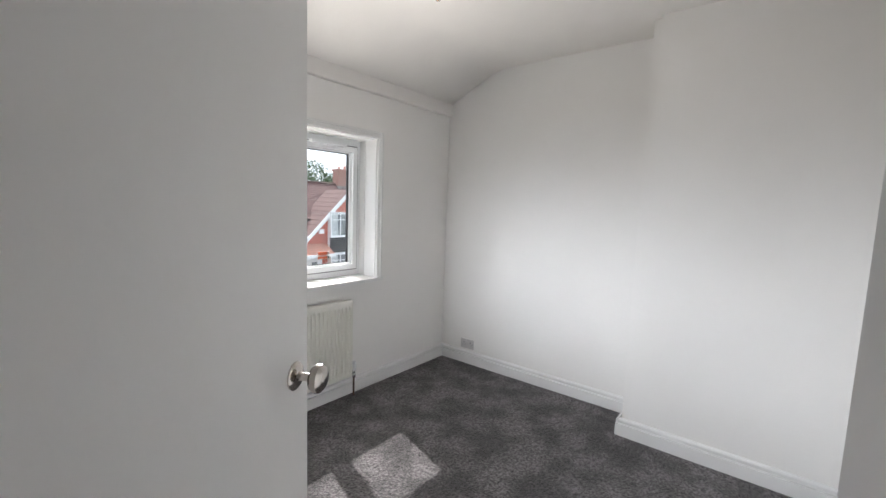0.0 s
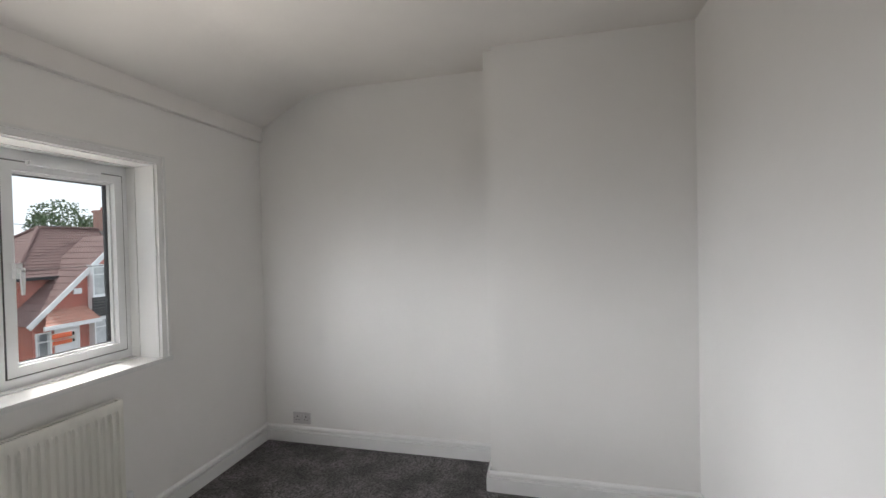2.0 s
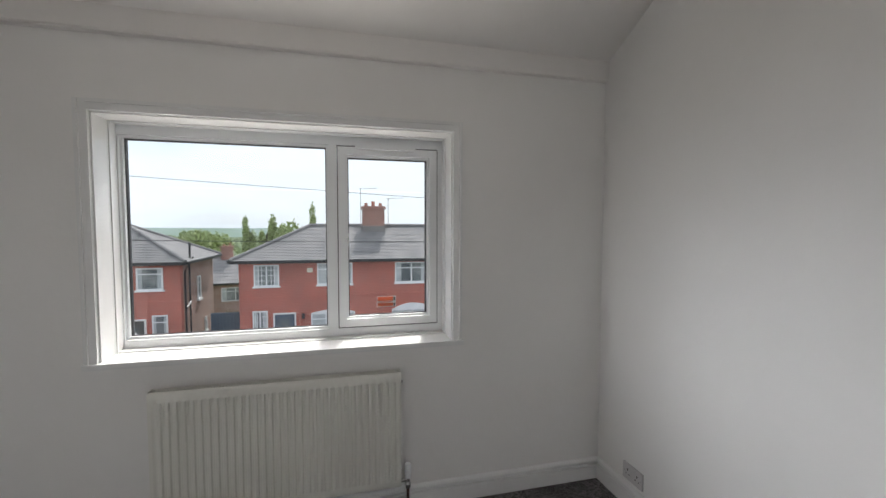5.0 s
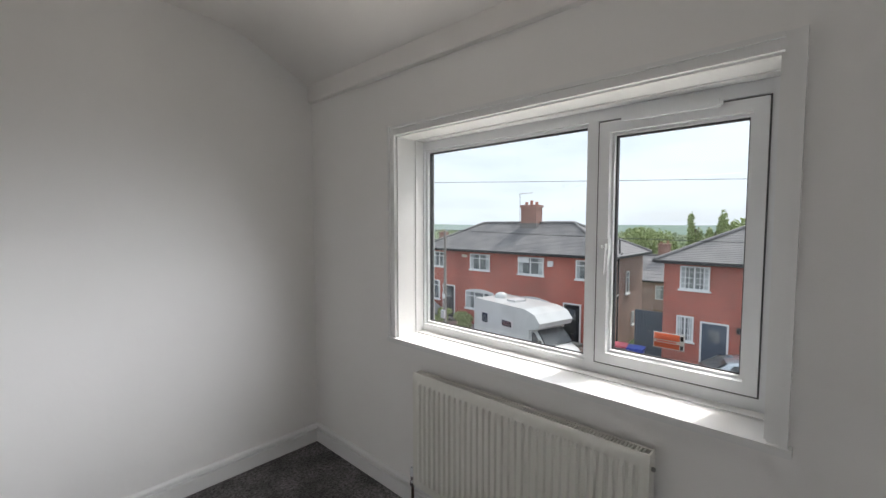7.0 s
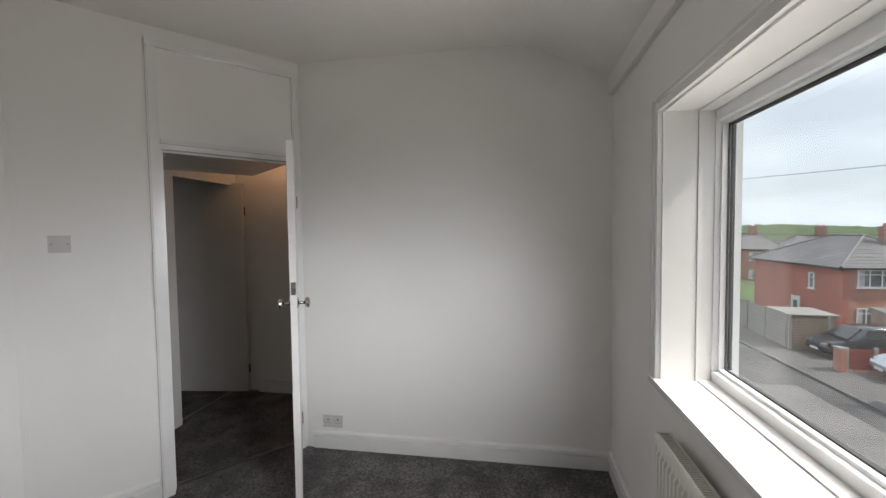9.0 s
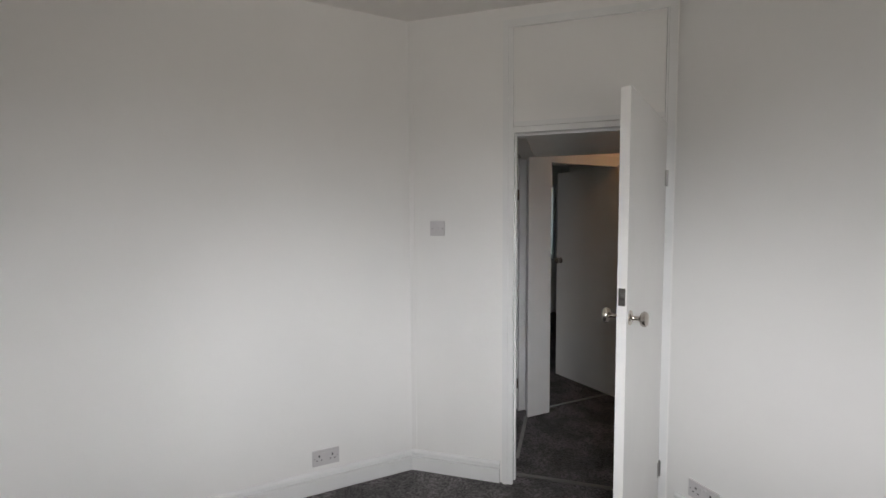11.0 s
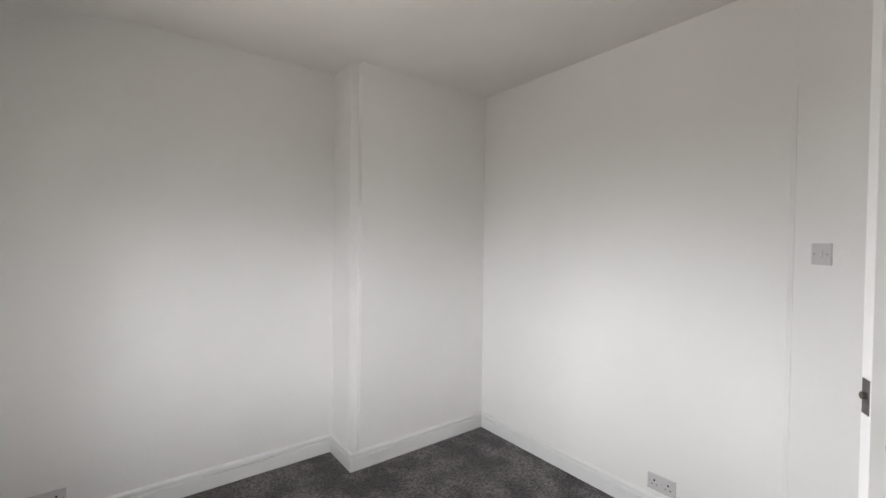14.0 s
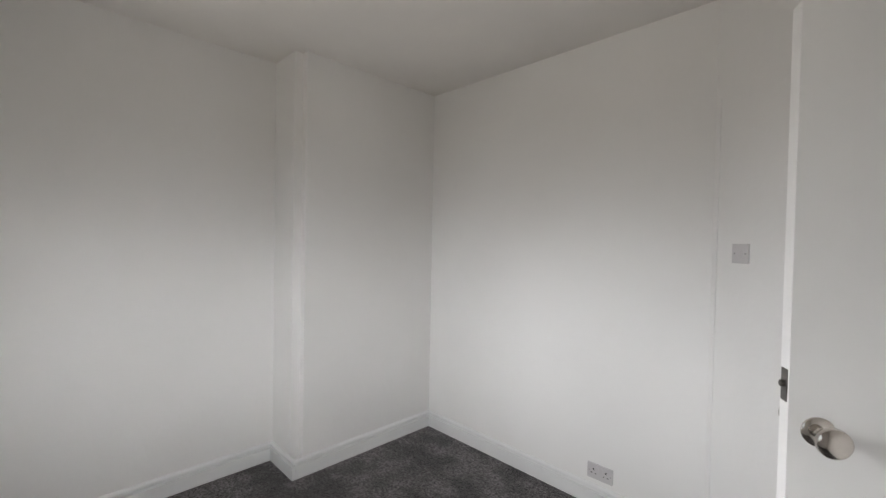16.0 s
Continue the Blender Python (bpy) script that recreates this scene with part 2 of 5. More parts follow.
EARTH = material("grassy_ground", (0.045, 0.075, 0.02), 0.95, second=(0.09, 0.12, 0.04), scale=0.12, bump=0.5, bump_scale=8, bump_size=0.05)
LAWN = material("lawn_grass", (0.06, 0.12, 0.02), 0.95, second=(0.10, 0.17, 0.035), scale=2, bump=0.5, bump_scale=60, bump_size=0.03)
# valley woods: both greens are paled so the colour carries the haze
WOODS = material("haze_paled_woods", (0.19, 0.24, 0.12), 0.95, second=(0.27, 0.31, 0.19), scale=0.09)
LEAF = material("spring_leaves", (0.27, 0.34, 0.12), 0.7, second=(0.36, 0.41, 0.18), scale=1.5)
LEAF_DARK = material("evergreen_leaves", (0.05, 0.09, 0.035), 0.7, second=(0.09, 0.13, 0.06), scale=1.5)
BARK = material("grey_bark", (0.12, 0.09, 0.065), 0.9, second=(0.08, 0.06, 0.045), scale=6)
TIMBER = material("weathered_fence_timber", (0.20, 0.14, 0.095), 0.85, second=(0.28, 0.21, 0.15), scale=4, stretch=(1, 1, 0.3))
TIMBER_RED = material("red_stained_fence", (0.25, 0.045, 0.03), 0.8, second=(0.19, 0.04, 0.03), scale=4)
GATE_BLUE = material("blue_grey_gate", (0.07, 0.095, 0.125), 0.6, second=(0.09, 0.115, 0.145), scale=4)
CONCRETE = material("pale_concrete", (0.34, 0.32, 0.29), 0.85, second=(0.26, 0.25, 0.23), scale=2)
WOOD_POLE = material("creosoted_pole", (0.30, 0.27, 0.25), 0.85, second=(0.22, 0.19, 0.17), scale=5, stretch=(6, 6, 0.5))
VAN_WHITE = material("white_vehicle_body", (0.62, 0.62, 0.61), 0.3, second=(0.55, 0.55, 0.54), scale=1.5, coat=0.4)
CAR_SILVER = material("silver_car_paint", (0.50, 0.54, 0.58), 0.25, metal=0.5, coat=0.8)
CAR_BLACK = material("black_car_paint", (0.022, 0.026, 0.034), 0.2, coat=1.0)
TYRE = material("black_tyre", (0.02, 0.02, 0.02), 0.85)
CAR_GLASS = material("dark_car_glass", (0.045, 0.05, 0.055), 0.05, specular=0.6)
BIN_BLUE = material("blue_bin_plastic", (0.015, 0.06, 0.42), 0.4, second=(0.012, 0.05, 0.36), scale=4)
BIN_BLACK = material("black_bin_plastic", (0.025, 0.025, 0.03), 0.5)
BIN_RED = material("faded_red_lid", (0.60, 0.11, 0.15), 0.5)
CABLE = material("black_cable", (0.03, 0.03, 0.03), 0.6)
AERIAL = material("grey_aerial", (0.35, 0.35, 0.36), 0.4, metal=0.6)
ALARM = material("cream_alarm_box", (0.75, 0.70, 0.58), 0.5)


# ---- building helpers ----
def box(bm, lo, hi, m=None):
    """A box between two corners, put through m."""
    vs = [bm.verts.new((x, y, z)) for x in (lo[0], hi[0]) for y in (lo[1], hi[1]) for z in (lo[2], hi[2])]
    if m is not None:
        for v in vs:
            v.co = m @ v.co
    for a in ((0, 1, 3, 2), (4, 6, 7, 5), (0, 4, 5, 1), (2, 3, 7, 6), (0, 2, 6, 4), (1, 5, 7, 3)):
        bm.faces.new([vs[i] for i in a])
    return vs


def prism(bm, outline, depth, m):
    """An outline (u, v) in the plane z = 0 pushed along z by depth, put through m."""
    a = [bm.verts.new(m @ Vector((u, v, 0))) for u, v in outline]
    b = [bm.verts.new(m @ Vector((u, v, depth))) for u, v in outline]
    k = len(outline)
    bm.faces.new(a[::-1])
    bm.faces.new(b)
    for i in range(k):
        bm.faces.new((a[i], a[(i + 1) % k], b[(i + 1) % k], b[i]))


def lathe(bm, profile, m, seg=24):
    """A profile (radius, height) turned about z, put through m."""
    rings = []
    for r, h in profile:
        rings.append([bm.verts.new(m @ Vector((r * math.cos(2 * math.pi * i / seg), r * math.sin(2 * math.pi * i / seg), h))) for i in range(seg)])
    for p, q in zip(rings, rings[1:]):
        for i in range(seg):
            bm.faces.new((p[i], p[(i + 1) % seg], q[(i + 1) % seg], q[i]))
    bm.faces.new(rings[0][::-1])
    bm.faces.new(rings[-1])


def tube(bm, points, r, seg=10):
    """A round bar along points."""
    pts = [Vector(p) for p in points]
    rings = []
    for i, p in enumerate(pts):
        d = (pts[min(i + 1, len(pts) - 1)] - pts[max(i - 1, 0)]).normalized()
        side = d.cross(Vector((0, 0, 1)) if abs(d.z) < 0.9 else Vector((1, 0, 0))).normalized()
        up = side.cross(d)
        rings.append([bm.verts.new(p + (side * math.cos(2 * math.pi * k / seg) + up * math.sin(2 * math.pi * k / seg)) * r) for k in range(seg)])
    for p, q in zip(rings, rings[1:]):
        for k in range(seg):
            bm.faces.new((p[k], p[(k + 1) % seg], q[(k + 1) % seg], q[k]))
    bm.faces.new(rings[0][::-1])
    bm.faces.new(rings[-1])


def part(name, bm, mat, parent=None, label="", bevel=0.0, segments=2, smooth=False):
    """Links a bmesh as one mesh object, under its thing where there is one."""
    if bevel:
        bmesh.ops.bevel(bm, geom=[e for e in bm.edges if e.is_manifold and e.calc_face_angle(0) > 0.5], offset=bevel, segments=segments, affect="EDGES", clamp_overlap=True)
    bmesh.ops.recalc_face_normals(bm, faces=bm.faces)
    data = bpy.data.meshes.new(name)
    bm.to_mesh(data)
    bm.free()
    data.materials.append(mat)
    if smooth:
        data.shade_smooth()
        data.set_sharp_from_angle(angle=radians(40))
    ob = new(name, data)
    if parent is not None:
        ob.parent = parent
        ob.matrix_parent_inverse = parent.matrix_world.inverted()
    if label:
        ob["label"] = label
    return ob


def boxes(name, spans, mat, parent=None, label="", bevel=0.0, m=None):
    bm = bmesh.new()
    for lo, hi in spans:
        box(bm, lo, hi, m)
    return part(name, bm, mat, parent, label, bevel)


def thing(name, m, label, category, group="", kind=""):
    """An empty at the base of a thing, which carries its parts."""
    ob = new(name)
    ob.empty_display_size = 0.1
    ob.matrix_world = m
    bpy.context.view_layer.update()
    return tagged(ob, label, category, group, kind)


def structure(ob, label="", category=""):
    return tagged(ob, label, category, kind="structure")


# ---- the bedroom: walls, ceiling, floor ----
XW, YS, XB, YB, ZC = -3.396, -2.952, -0.335, -1.803, 2.675
TW = 0.30                                              # window wall thickness
C0, DIR, NRM = Vector((-2.295, -2.952, 0)), Vector((-0.775, 0.632, 0)), Vector((0.632, 0.775, 0))
DIAG = Matrix(((DIR.x, NRM.x, 0, C0.x), (DIR.y, NRM.y, 0, C0.y), (0, 0, 1, 0), (0, 0, 0, 1)))   # along, out into the room, up
A0, A1, DIAG_LEN, HEAD = 0.617, 1.360, 1.421, 2.0
WX0, WX1, WZ0, WZ1 = -2.538, -0.911, 0.893, 1.997      # window opening

structure(boxes("floor", [((-3.45, -3.04, -0.12), (0.1, 0.02, -0.004)), ((-4.36, -3.04, -0.12), (-3.45, -1.52, -0.004)), ((-6.38, -6.28, -0.12), (-2.32, -3.04, -0.004))], CARPET), "dark grey twist pile carpet, fitted wall to wall", "floor")

# east wall of the alcove, the chimney breast with soft edges, south and west walls
structure(boxes("wall_east", [((0, YS - 0.1, -0.1), (0.12, 0.0, 2.9))], WALL_PAINT), "plain white painted plaster wall", "wall")
bm = bmesh.new()
vs = box(bm, (XB, YS - 0.02, -0.05), (0.02, YB, 2.85))
edge = [e for e in bm.edges if all(abs(v.co.x - XB) < 1e-5 and abs(v.co.y - YB) < 1e-5 for v in e.verts)]
bmesh.ops.bevel(bm, geom=edge, offset=0.055, segments=8, affect="EDGES")
structure(part("chimney_breast", bm, WALL_PAINT, smooth=True), "white painted chimney breast with rounded corner", "wall")
structure(boxes("wall_south", [((C0.x - 0.06, YS - 0.1, -0.1), (0.1, YS, 2.9))], WALL_PAINT), "plain white painted plaster wall", "wall")
structure(boxes("wall_west", [((XW - 0.1, -2.10, -0.1), (XW, 0.02, 2.9))], WALL_PAINT), "plain white painted plaster wall", "wall")
structure(boxes("wall_north", [((XW - 0.1, 0, -0.1), (WX0, TW, 2.9)), ((WX1, 0, -0.1), (0.12, TW, 2.9)),
                               ((WX0, 0, -0.1), (WX1, TW, WZ0 - 0.03)), ((WX0, 0, WZ1), (WX1, TW, 2.9))], WALL_PAINT), "white painted wall with a wide window opening", "wall")
structure(boxes("wall_southwest", [((-0.02, -0.1, -0.1), (A0 - 0.03, 0, 2.9)), ((A0 - 0.03, -0.1, HEAD + 0.03), (A1 + 0.03, 0, 2.9)),
                                   ((A1 + 0.03, -0.1, -0.1), (DIAG_LEN + 0.02, 0, 2.9))], WALL_PAINT, m=DIAG), "white painted corner wall set at an angle with a doorway", "wall")

# ceiling: flat, then sloping in a soft curve to the plate over the window
profile = [(YS - 0.12, ZC), (-0.72, ZC), (-0.58, ZC - 0.006), (-0.46, ZC - 0.03), (-0.34, ZC - 0.085), (-0.20, ZC - 0.155), (-0.03, 2.435)]
bm = bmesh.new()
lo = [[bm.verts.new((x, y, z)) for y, z in profile] for x in (XW - 0.12, 0.12)]
hi = [[bm.verts.new((x, y, 2.95)) for y, z in profile] for x in (XW - 0.12, 0.12)]
for i in range(len(profile) - 1):
    bm.faces.new((lo[0][i], lo[0][i + 1], lo[1][i + 1], lo[1][i]))
    bm.faces.new((hi[0][i], hi[1][i], hi[1][i + 1], hi[0][i + 1]))
for k in (0, 1):
    bm.faces.new(lo[k] + hi[k][::-1])
bm.faces.new((lo[0][0], lo[1][0], hi[1][0], hi[0][0]))
bm.faces.new((lo[0][-1], hi[0][-1], hi[1][-1], lo[1][-1]))
structure(part("ceiling", bm, CEILING_PAINT, smooth=True), "white plaster ceiling coved down over the window", "ceiling")
bm = bmesh.new()
prism(bm, [(0.004, 2.322), (-0.026, 2.328), (-0.030, 2.338), (-0.030, 2.46), (0.004, 2.46)], -XW, Matrix(((0, 0, 1, XW), (1, 0, 0, 0), (0, 1, 0, 0), (0, 0, 0, 1))))
structure(part("trim", bm, CEILING_PAINT), "painted timber band along the top of the window wall", "trim")

SKIRT = [(0, 0), (0.021, 0), (0.021, 0.080), (0.004, 0.083), (0.004, 0.093), (0.018, 0.096), (0.018, 0.109), (0.012, 0.117), (0.004, 0.121), (0, 0.121)]


def skirting(p, q, out, ends=(0.0, 0.0)):
    """A moulded skirting board from p to q on the floor, its face turned to out."""
    p, q, out = Vector((*p, 0)), Vector((*q, 0)), Vector((*out, 0))
    d = (q - p).normalized()
    p, q = p - d * ends[0], q + d * ends[1]
    m = Matrix(((out.x, 0, d.x, p.x), (out.y, 0, d.y, p.y), (0, 1, 0, 0), (0, 0, 0, 1)))
    bm = bmesh.new()
    prism(bm, SKIRT, (q - p).length, m)
    return structure(part("baseboard", bm, GLOSS), "white gloss moulded skirting board", "skirting board")


skirting((XW, 0), (0, 0), (0, -1))
skirting((0, -0.018), (0, YB), (-1, 0))
skirting((XB - 0.0, YB), (0, YB), (0, 1), (0.018, -0.018))
skirting((XB, YB), (XB, YS), (-1, 0), (0, 0))
skirting((C0.x, YS), (XB - 0.018, YS), (0, 1), (-0.008, 0))
pa, pb = DIAG @ Vector((0, 0, 0)), DIAG @ Vector((A0 - 0.075, 0, 0))
skirting((pa.x, pa.y), (pb.x, pb.y), (NRM.x, NRM.y), (-0.006, 0))
skirting((XW, -2.0), (XW, -0.018), (1, 0))

# angled doorway: linings, tall posts up to a top rail, panel over the door, threshold strip
structure(boxes("door_frame", [((A0 - 0.03, -0.10, 0), (A0, 0.012, HEAD + 0.03)), ((A1, -0.10, 0), (A1 + 0.03, 0.012, HEAD + 0.03)), ((A0, -0.10, HEAD), (A1, 0.012, HEAD + 0.03)),
                              ((A0, -0.075, 0), (A0 + 0.012, -0.035, HEAD)), ((A1 - 0.012, -0.075, 0), (A1, -0.035, HEAD)), ((A0 + 0.012, -0.075, HEAD - 0.012), (A1 - 0.012, -0.035, HEAD))],
                GLOSS, bevel=0.002, m=DIAG), "white gloss timber door lining with stops", "door frame")
for lo_a, hi_a in ((A0 - 0.062, A0 - 0.005), (A1 + 0.005, A1 + 0.05)):
    structure(boxes("architrave", [((lo_a, 0, 0), (hi_a, 0.016, 2.56)), ((lo_a + 0.008, 0.016, 0), (lo_a + 0.03, 0.022, 2.56))], GLOSS, bevel=0.003, m=DIAG), "white gloss architrave post running up past the door head", "architrave")
structure(boxes("top_rail", [((A0 - 0.062, 0, 2.562), (A1 + 0.05, 0.018, 2.60))], GLOSS, bevel=0.003, m=DIAG), "white gloss rail above the over-door panel", "architrave")
structure(boxes("head_rail", [((A0 - 0.003, 0.001, HEAD + 0.032), (A1 + 0.003, 0.014, HEAD + 0.058))], GLOSS, bevel=0.003, m=DIAG), "white gloss door head trim", "architrave")
structure(boxes("corner_bead", [((0.015, 0, 0.11), (0.032, 0.0035, 2.2))], WALL_PAINT, bevel=0.0015, m=DIAG), "painted cable cover strip beside the corner", "trim")
structure(boxes("threshold_strip", [((A0, -0.105, -0.003), (A1, -0.08, 0.004))], STEEL, bevel=0.002, m=DIAG), "thin metal carpet threshold strip", "trim")
for z in (1.20,):
    structure(boxes("strike_plate", [((A0 - 0.001, -0.03, z - 0.03), (A0 + 0.0015, -0.006, z + 0.03))], STEEL, m=DIAG), "small steel strike plate on the door jamb", "door furniture")


# ---- doors ----
def knob(parent, m):
    bm = bmesh.new()
    lathe(bm, [(0.029, 0.0), (0.029, 0.003), (0.024, 0.007), (0.011, 0.009), (0.008, 0.014), (0.008, 0.032), (0.014, 0.036), (0.024, 0.040), (0.029, 0.049), (0.028, 0.057), (0.021, 0.063), (0.008, 0.065)], m, 28)
    return part("knob", bm, NICKEL, parent, "polished nickel door knob", smooth=True)


def hinge(parent, m, mat):
    bm = bmesh.new()
    box(bm, (-0.002, -0.004, -0.038), (0.03, 0.002, 0.038), m)
    lathe(bm, [(0.006, -0.04), (0.006, 0.04)], m @ Matrix.Translation((0, 0.004, 0)), 10)
    return part("hinge", bm, mat, parent, "steel butt hinge")


def flush_door(name, hinge_at, angle, width, height, label, thick=0.035, flip=1, iron=None):
    """A plain flush door leaf, hung at hinge_at and turned to angle; x runs from hinge to latch."""
    m = pose(*hinge_at, 0, 0, angle)
    d = thing(name, m, label, "door")
    boxes("leaf", [((0.003, -thick / 2, 0.006), (width, thick / 2, height))], DOOR_PAINT, d, bevel=0.0025, m=m)
    for side in (1, -1):
        knob(d, m @ pose(width - 0.050, side * thick / 2, 1.14, -90 * side, 0, 0))
    bm = bmesh.new()
    box(bm, (width - 0.001, -0.012, 1.19), (width + 0.0015, 0.012, 1.256), m)
    lathe(bm, [(0.007, 0), (0.007, 0.008), (0.003, 0.010)], m @ pose(width, 0, 1.225, 0, 90, 0), 12)
    part("latch", bm, LATCH_STEEL, d, "steel latch plate with bolt")
    for z in (0.22, 1.72):
        hinge(d, m @ pose(0.0, flip * thick / 2, z, 0, 0, 0), iron or STEEL)
    return d


H = DIAG @ Vector((A1 - 0.004, 0.022, 0))
leaf_dir = Vector((-2.694, -1.731, 0)) - H
flush_door("door", (H.x, H.y, 0.004), math.degrees(math.atan2(leaf_dir.y, leaf_dir.x)), 0.726, 1.99, "white painted flush door with nickel knobs, standing open")


# ---- window ----
def moulding(spans, label, name="window_casing"):
    return structure(boxes(name, spans, GLOSS, bevel=0.004), label, "window trim")


cw = 0.046
moulding([((WX0 - cw, -0.018, WZ0), (WX0 + 0.002, 0, WZ1 + cw)), ((WX0 - cw, -0.026, WZ0), (WX0 - cw + 0.016, -0.018, WZ1 + cw))], "white gloss window architrave")
moulding([((WX1 - 0.002, -0.018, WZ0), (WX1 + cw, 0, WZ1 + cw)), ((WX1 + cw - 0.016, -0.026, WZ0), (WX1 + cw, -0.018, WZ1 + cw))], "white gloss window architrave")
moulding([((WX0 + 0.002, -0.018, WZ1 - 0.002), (WX1 - 0.002, 0, WZ1 + cw)), ((WX0 + 0.002, -0.026, WZ1 + cw - 0.016), (WX1 - 0.002, -0.018, WZ1 + cw))], "white gloss window architrave")
# reveal linings with a groove before the frame
moulding([((WX0, 0, WZ0), (WX0 + 0.010, 0.130, WZ1)), ((WX0, 0.132, WZ0), (WX0 + 0.014, 0.1935, WZ1))], "white gloss window reveal lining", "window_lining")
moulding([((WX1 - 0.010, 0, WZ0), (WX1, 0.130, WZ1)), ((WX1 - 0.014, 0.132, WZ0), (WX1, 0.1935, WZ1))], "white gloss window reveal lining", "window_lining")
moulding([((WX0 + 0.010, 0, WZ1 - 0.010), (WX1 - 0.010, 0.130, WZ1)), ((WX0 + 0.014, 0.132, WZ1 - 0.014), (WX1 - 0.014, 0.19, WZ1))], "white gloss window head lining", "window_lining")
bm = bmesh.new()
box(bm, (WX0 - cw - 0.006, -0.030, WZ0 - 0.026), (WX1 + cw + 0.010, 0.0, WZ0))
box(bm, (WX0 + 0.001, 0.0, WZ0 - 0.028), (WX1 - 0.001, 0.136, WZ0))
box(bm, (WX0 + 0.015, 0.139, WZ0 - 0.028), (WX1 - 0.015, 0.20, WZ0 + 0.006))
structure(part("window_sill", bm, GLOSS, bevel=0.004), "white gloss window board catching the sun", "window sill")

FY = 0.19                                               # inner face of the frame
win = thing("window_1", pose((WX0 + WX1) / 2, FY, WZ0), "white uPVC window, a fixed pane beside an opening casement", "window", kind="structure")
fx0, fx1, fz0, fz1 = WX0 - 0.020, WX1 + 0.012, WZ0 - 0.012, WZ1 + 0.012
GX = (-2.506, -1.562, 0.952, 1.925)                     # fixed glass
SX = (-1.449, -1.008, 1.000, 1.876)                     # casement glass
mx0, mx1 = GX[1], -1.5065
boxes("window_frame", [((fx0, FY, fz0), (GX[0] - 0.012, FY + 0.07, fz1)), ((-0.958, FY, fz0), (fx1, FY + 0.07, fz1)), ((GX[0] - 0.012, FY, fz0), (-0.958, FY + 0.07, GX[2] - 0.012)),
                       ((GX[0] - 0.012, FY, GX[3] + 0.012), (-0.958, FY + 0.07, fz1)), ((mx0 + 0.012, FY, GX[2] - 0.012), (mx1, FY + 0.07, GX[3] + 0.012))], UPVC, win, bevel=0.004)


def glazing(parent, g, y, w):
    x0, x1, z0, z1 = g
    boxes("glazing_bead", [((x0 - w, y - 0.026, z0 - w), (x0, y + 0.004, z1 + w)), ((x1, y - 0.026, z0 - w), (x1 + w, y + 0.004, z1 + w)),
                           ((x0, y - 0.026, z0 - w), (x1, y + 0.004, z0)), ((x0, y - 0.026, z1), (x1, y + 0.004, z1 + w))], UPVC, parent, bevel=0.006)
    boxes("gasket", [((x0, y - 0.006, z0), (x0 + 0.005, y, z1)), ((x1 - 0.005, y - 0.006, z0), (x1, y, z1)), ((x0 + 0.005, y - 0.006, z0), (x1 - 0.005, y, z0 + 0.005)), ((x0 + 0.005, y - 0.006, z1 - 0.005), (x1 - 0.005, y, z1)),
                      ((x0, y + 0.006, z0), (x0 + 0.004, y + 0.022, z1)), ((x1 - 0.004, y + 0.006, z0), (x1, y + 0.022, z1)), ((x0, y + 0.006, z1 - 0.004), (x1, y + 0.022, z1))], GASKET, parent, "black glazing gasket and spacer")
    p = boxes("pane", [((x0 - 0.004, y + 0.0005, z0 - 0.004), (x1 + 0.004, y + 0.0045, z1 + 0.004))], GLASS, parent, "clear window glass")
    p.visible_shadow = False
    return p


glazing(win, GX, 0.236, 0.014)
sash = boxes("casement", [((SX[0] - 0.052, FY - 0.006, SX[2] - 0.052), (SX[0] - 0.010, FY + 0.062, SX[3] + 0.052)), ((SX[1] + 0.010, FY - 0.006, SX[2] - 0.052), (SX[1] + 0.052, FY + 0.062, SX[3] + 0.052)),
                          ((SX[0] - 0.010, FY - 0.006, SX[2] - 0.052), (SX[1] + 0.010, FY + 0.062, SX[2] - 0.010)), ((SX[0] - 0.010, FY - 0.006, SX[3] + 0.010), (SX[1] + 0.010, FY + 0.062, SX[3] + 0.052))], UPVC, win, "opening casement, shut", bevel=0.004)
boxes("seal", [((SX[0] - 0.0570, FY - 0.003, SX[2] - 0.0570), (SX[0] - 0.052, FY + 0.002, SX[3] + 0.0570)), ((SX[1] + 0.052, FY - 0.003, SX[2] - 0.0570), (SX[1] + 0.0570, FY + 0.002, SX[3] + 0.0570)),
               ((SX[0] - 0.052, FY - 0.003, SX[2] - 0.0570), (SX[1] + 0.052, FY + 0.002, SX[2] - 0.052)), ((SX[0] - 0.052, FY - 0.003, SX[3] + 0.052), (SX[1] + 0.052, FY + 0.002, SX[3] + 0.0570))], SEAL, win, "grey seal line round the casement")
glazing(sash, SX, 0.238, 0.012)
bm = bmesh.new()
box(bm, (-1.40, FY - 0.030, SX[3] + 0.040), (-1.09, FY - 0.006, SX[3] + 0.064))
box(bm, (-1.41, FY - 0.024, SX[3] + 0.044), (-1.08, FY - 0.010, SX[3] + 0.060))
box(bm, (-1.16, FY - 0.034, SX[3] + 0.046), (-1.12, FY - 0.028, SX[3] + 0.0555))
part("trickle_vent", bm, UPVC, win, "white trickle vent bar with slider", bevel=0.004)
bm = bmesh.new()
hx, hz = SX[0] - 0.010, 1.428
box(bm, (hx - 0.013, FY - 0.030, hz - 0.035), (hx + 0.013, FY - 0.005, hz + 0.035))
box(bm, (hx - 0.009, FY - 0.044, hz - 0.010), (hx + 0.009, FY - 0.030, hz + 0.014))
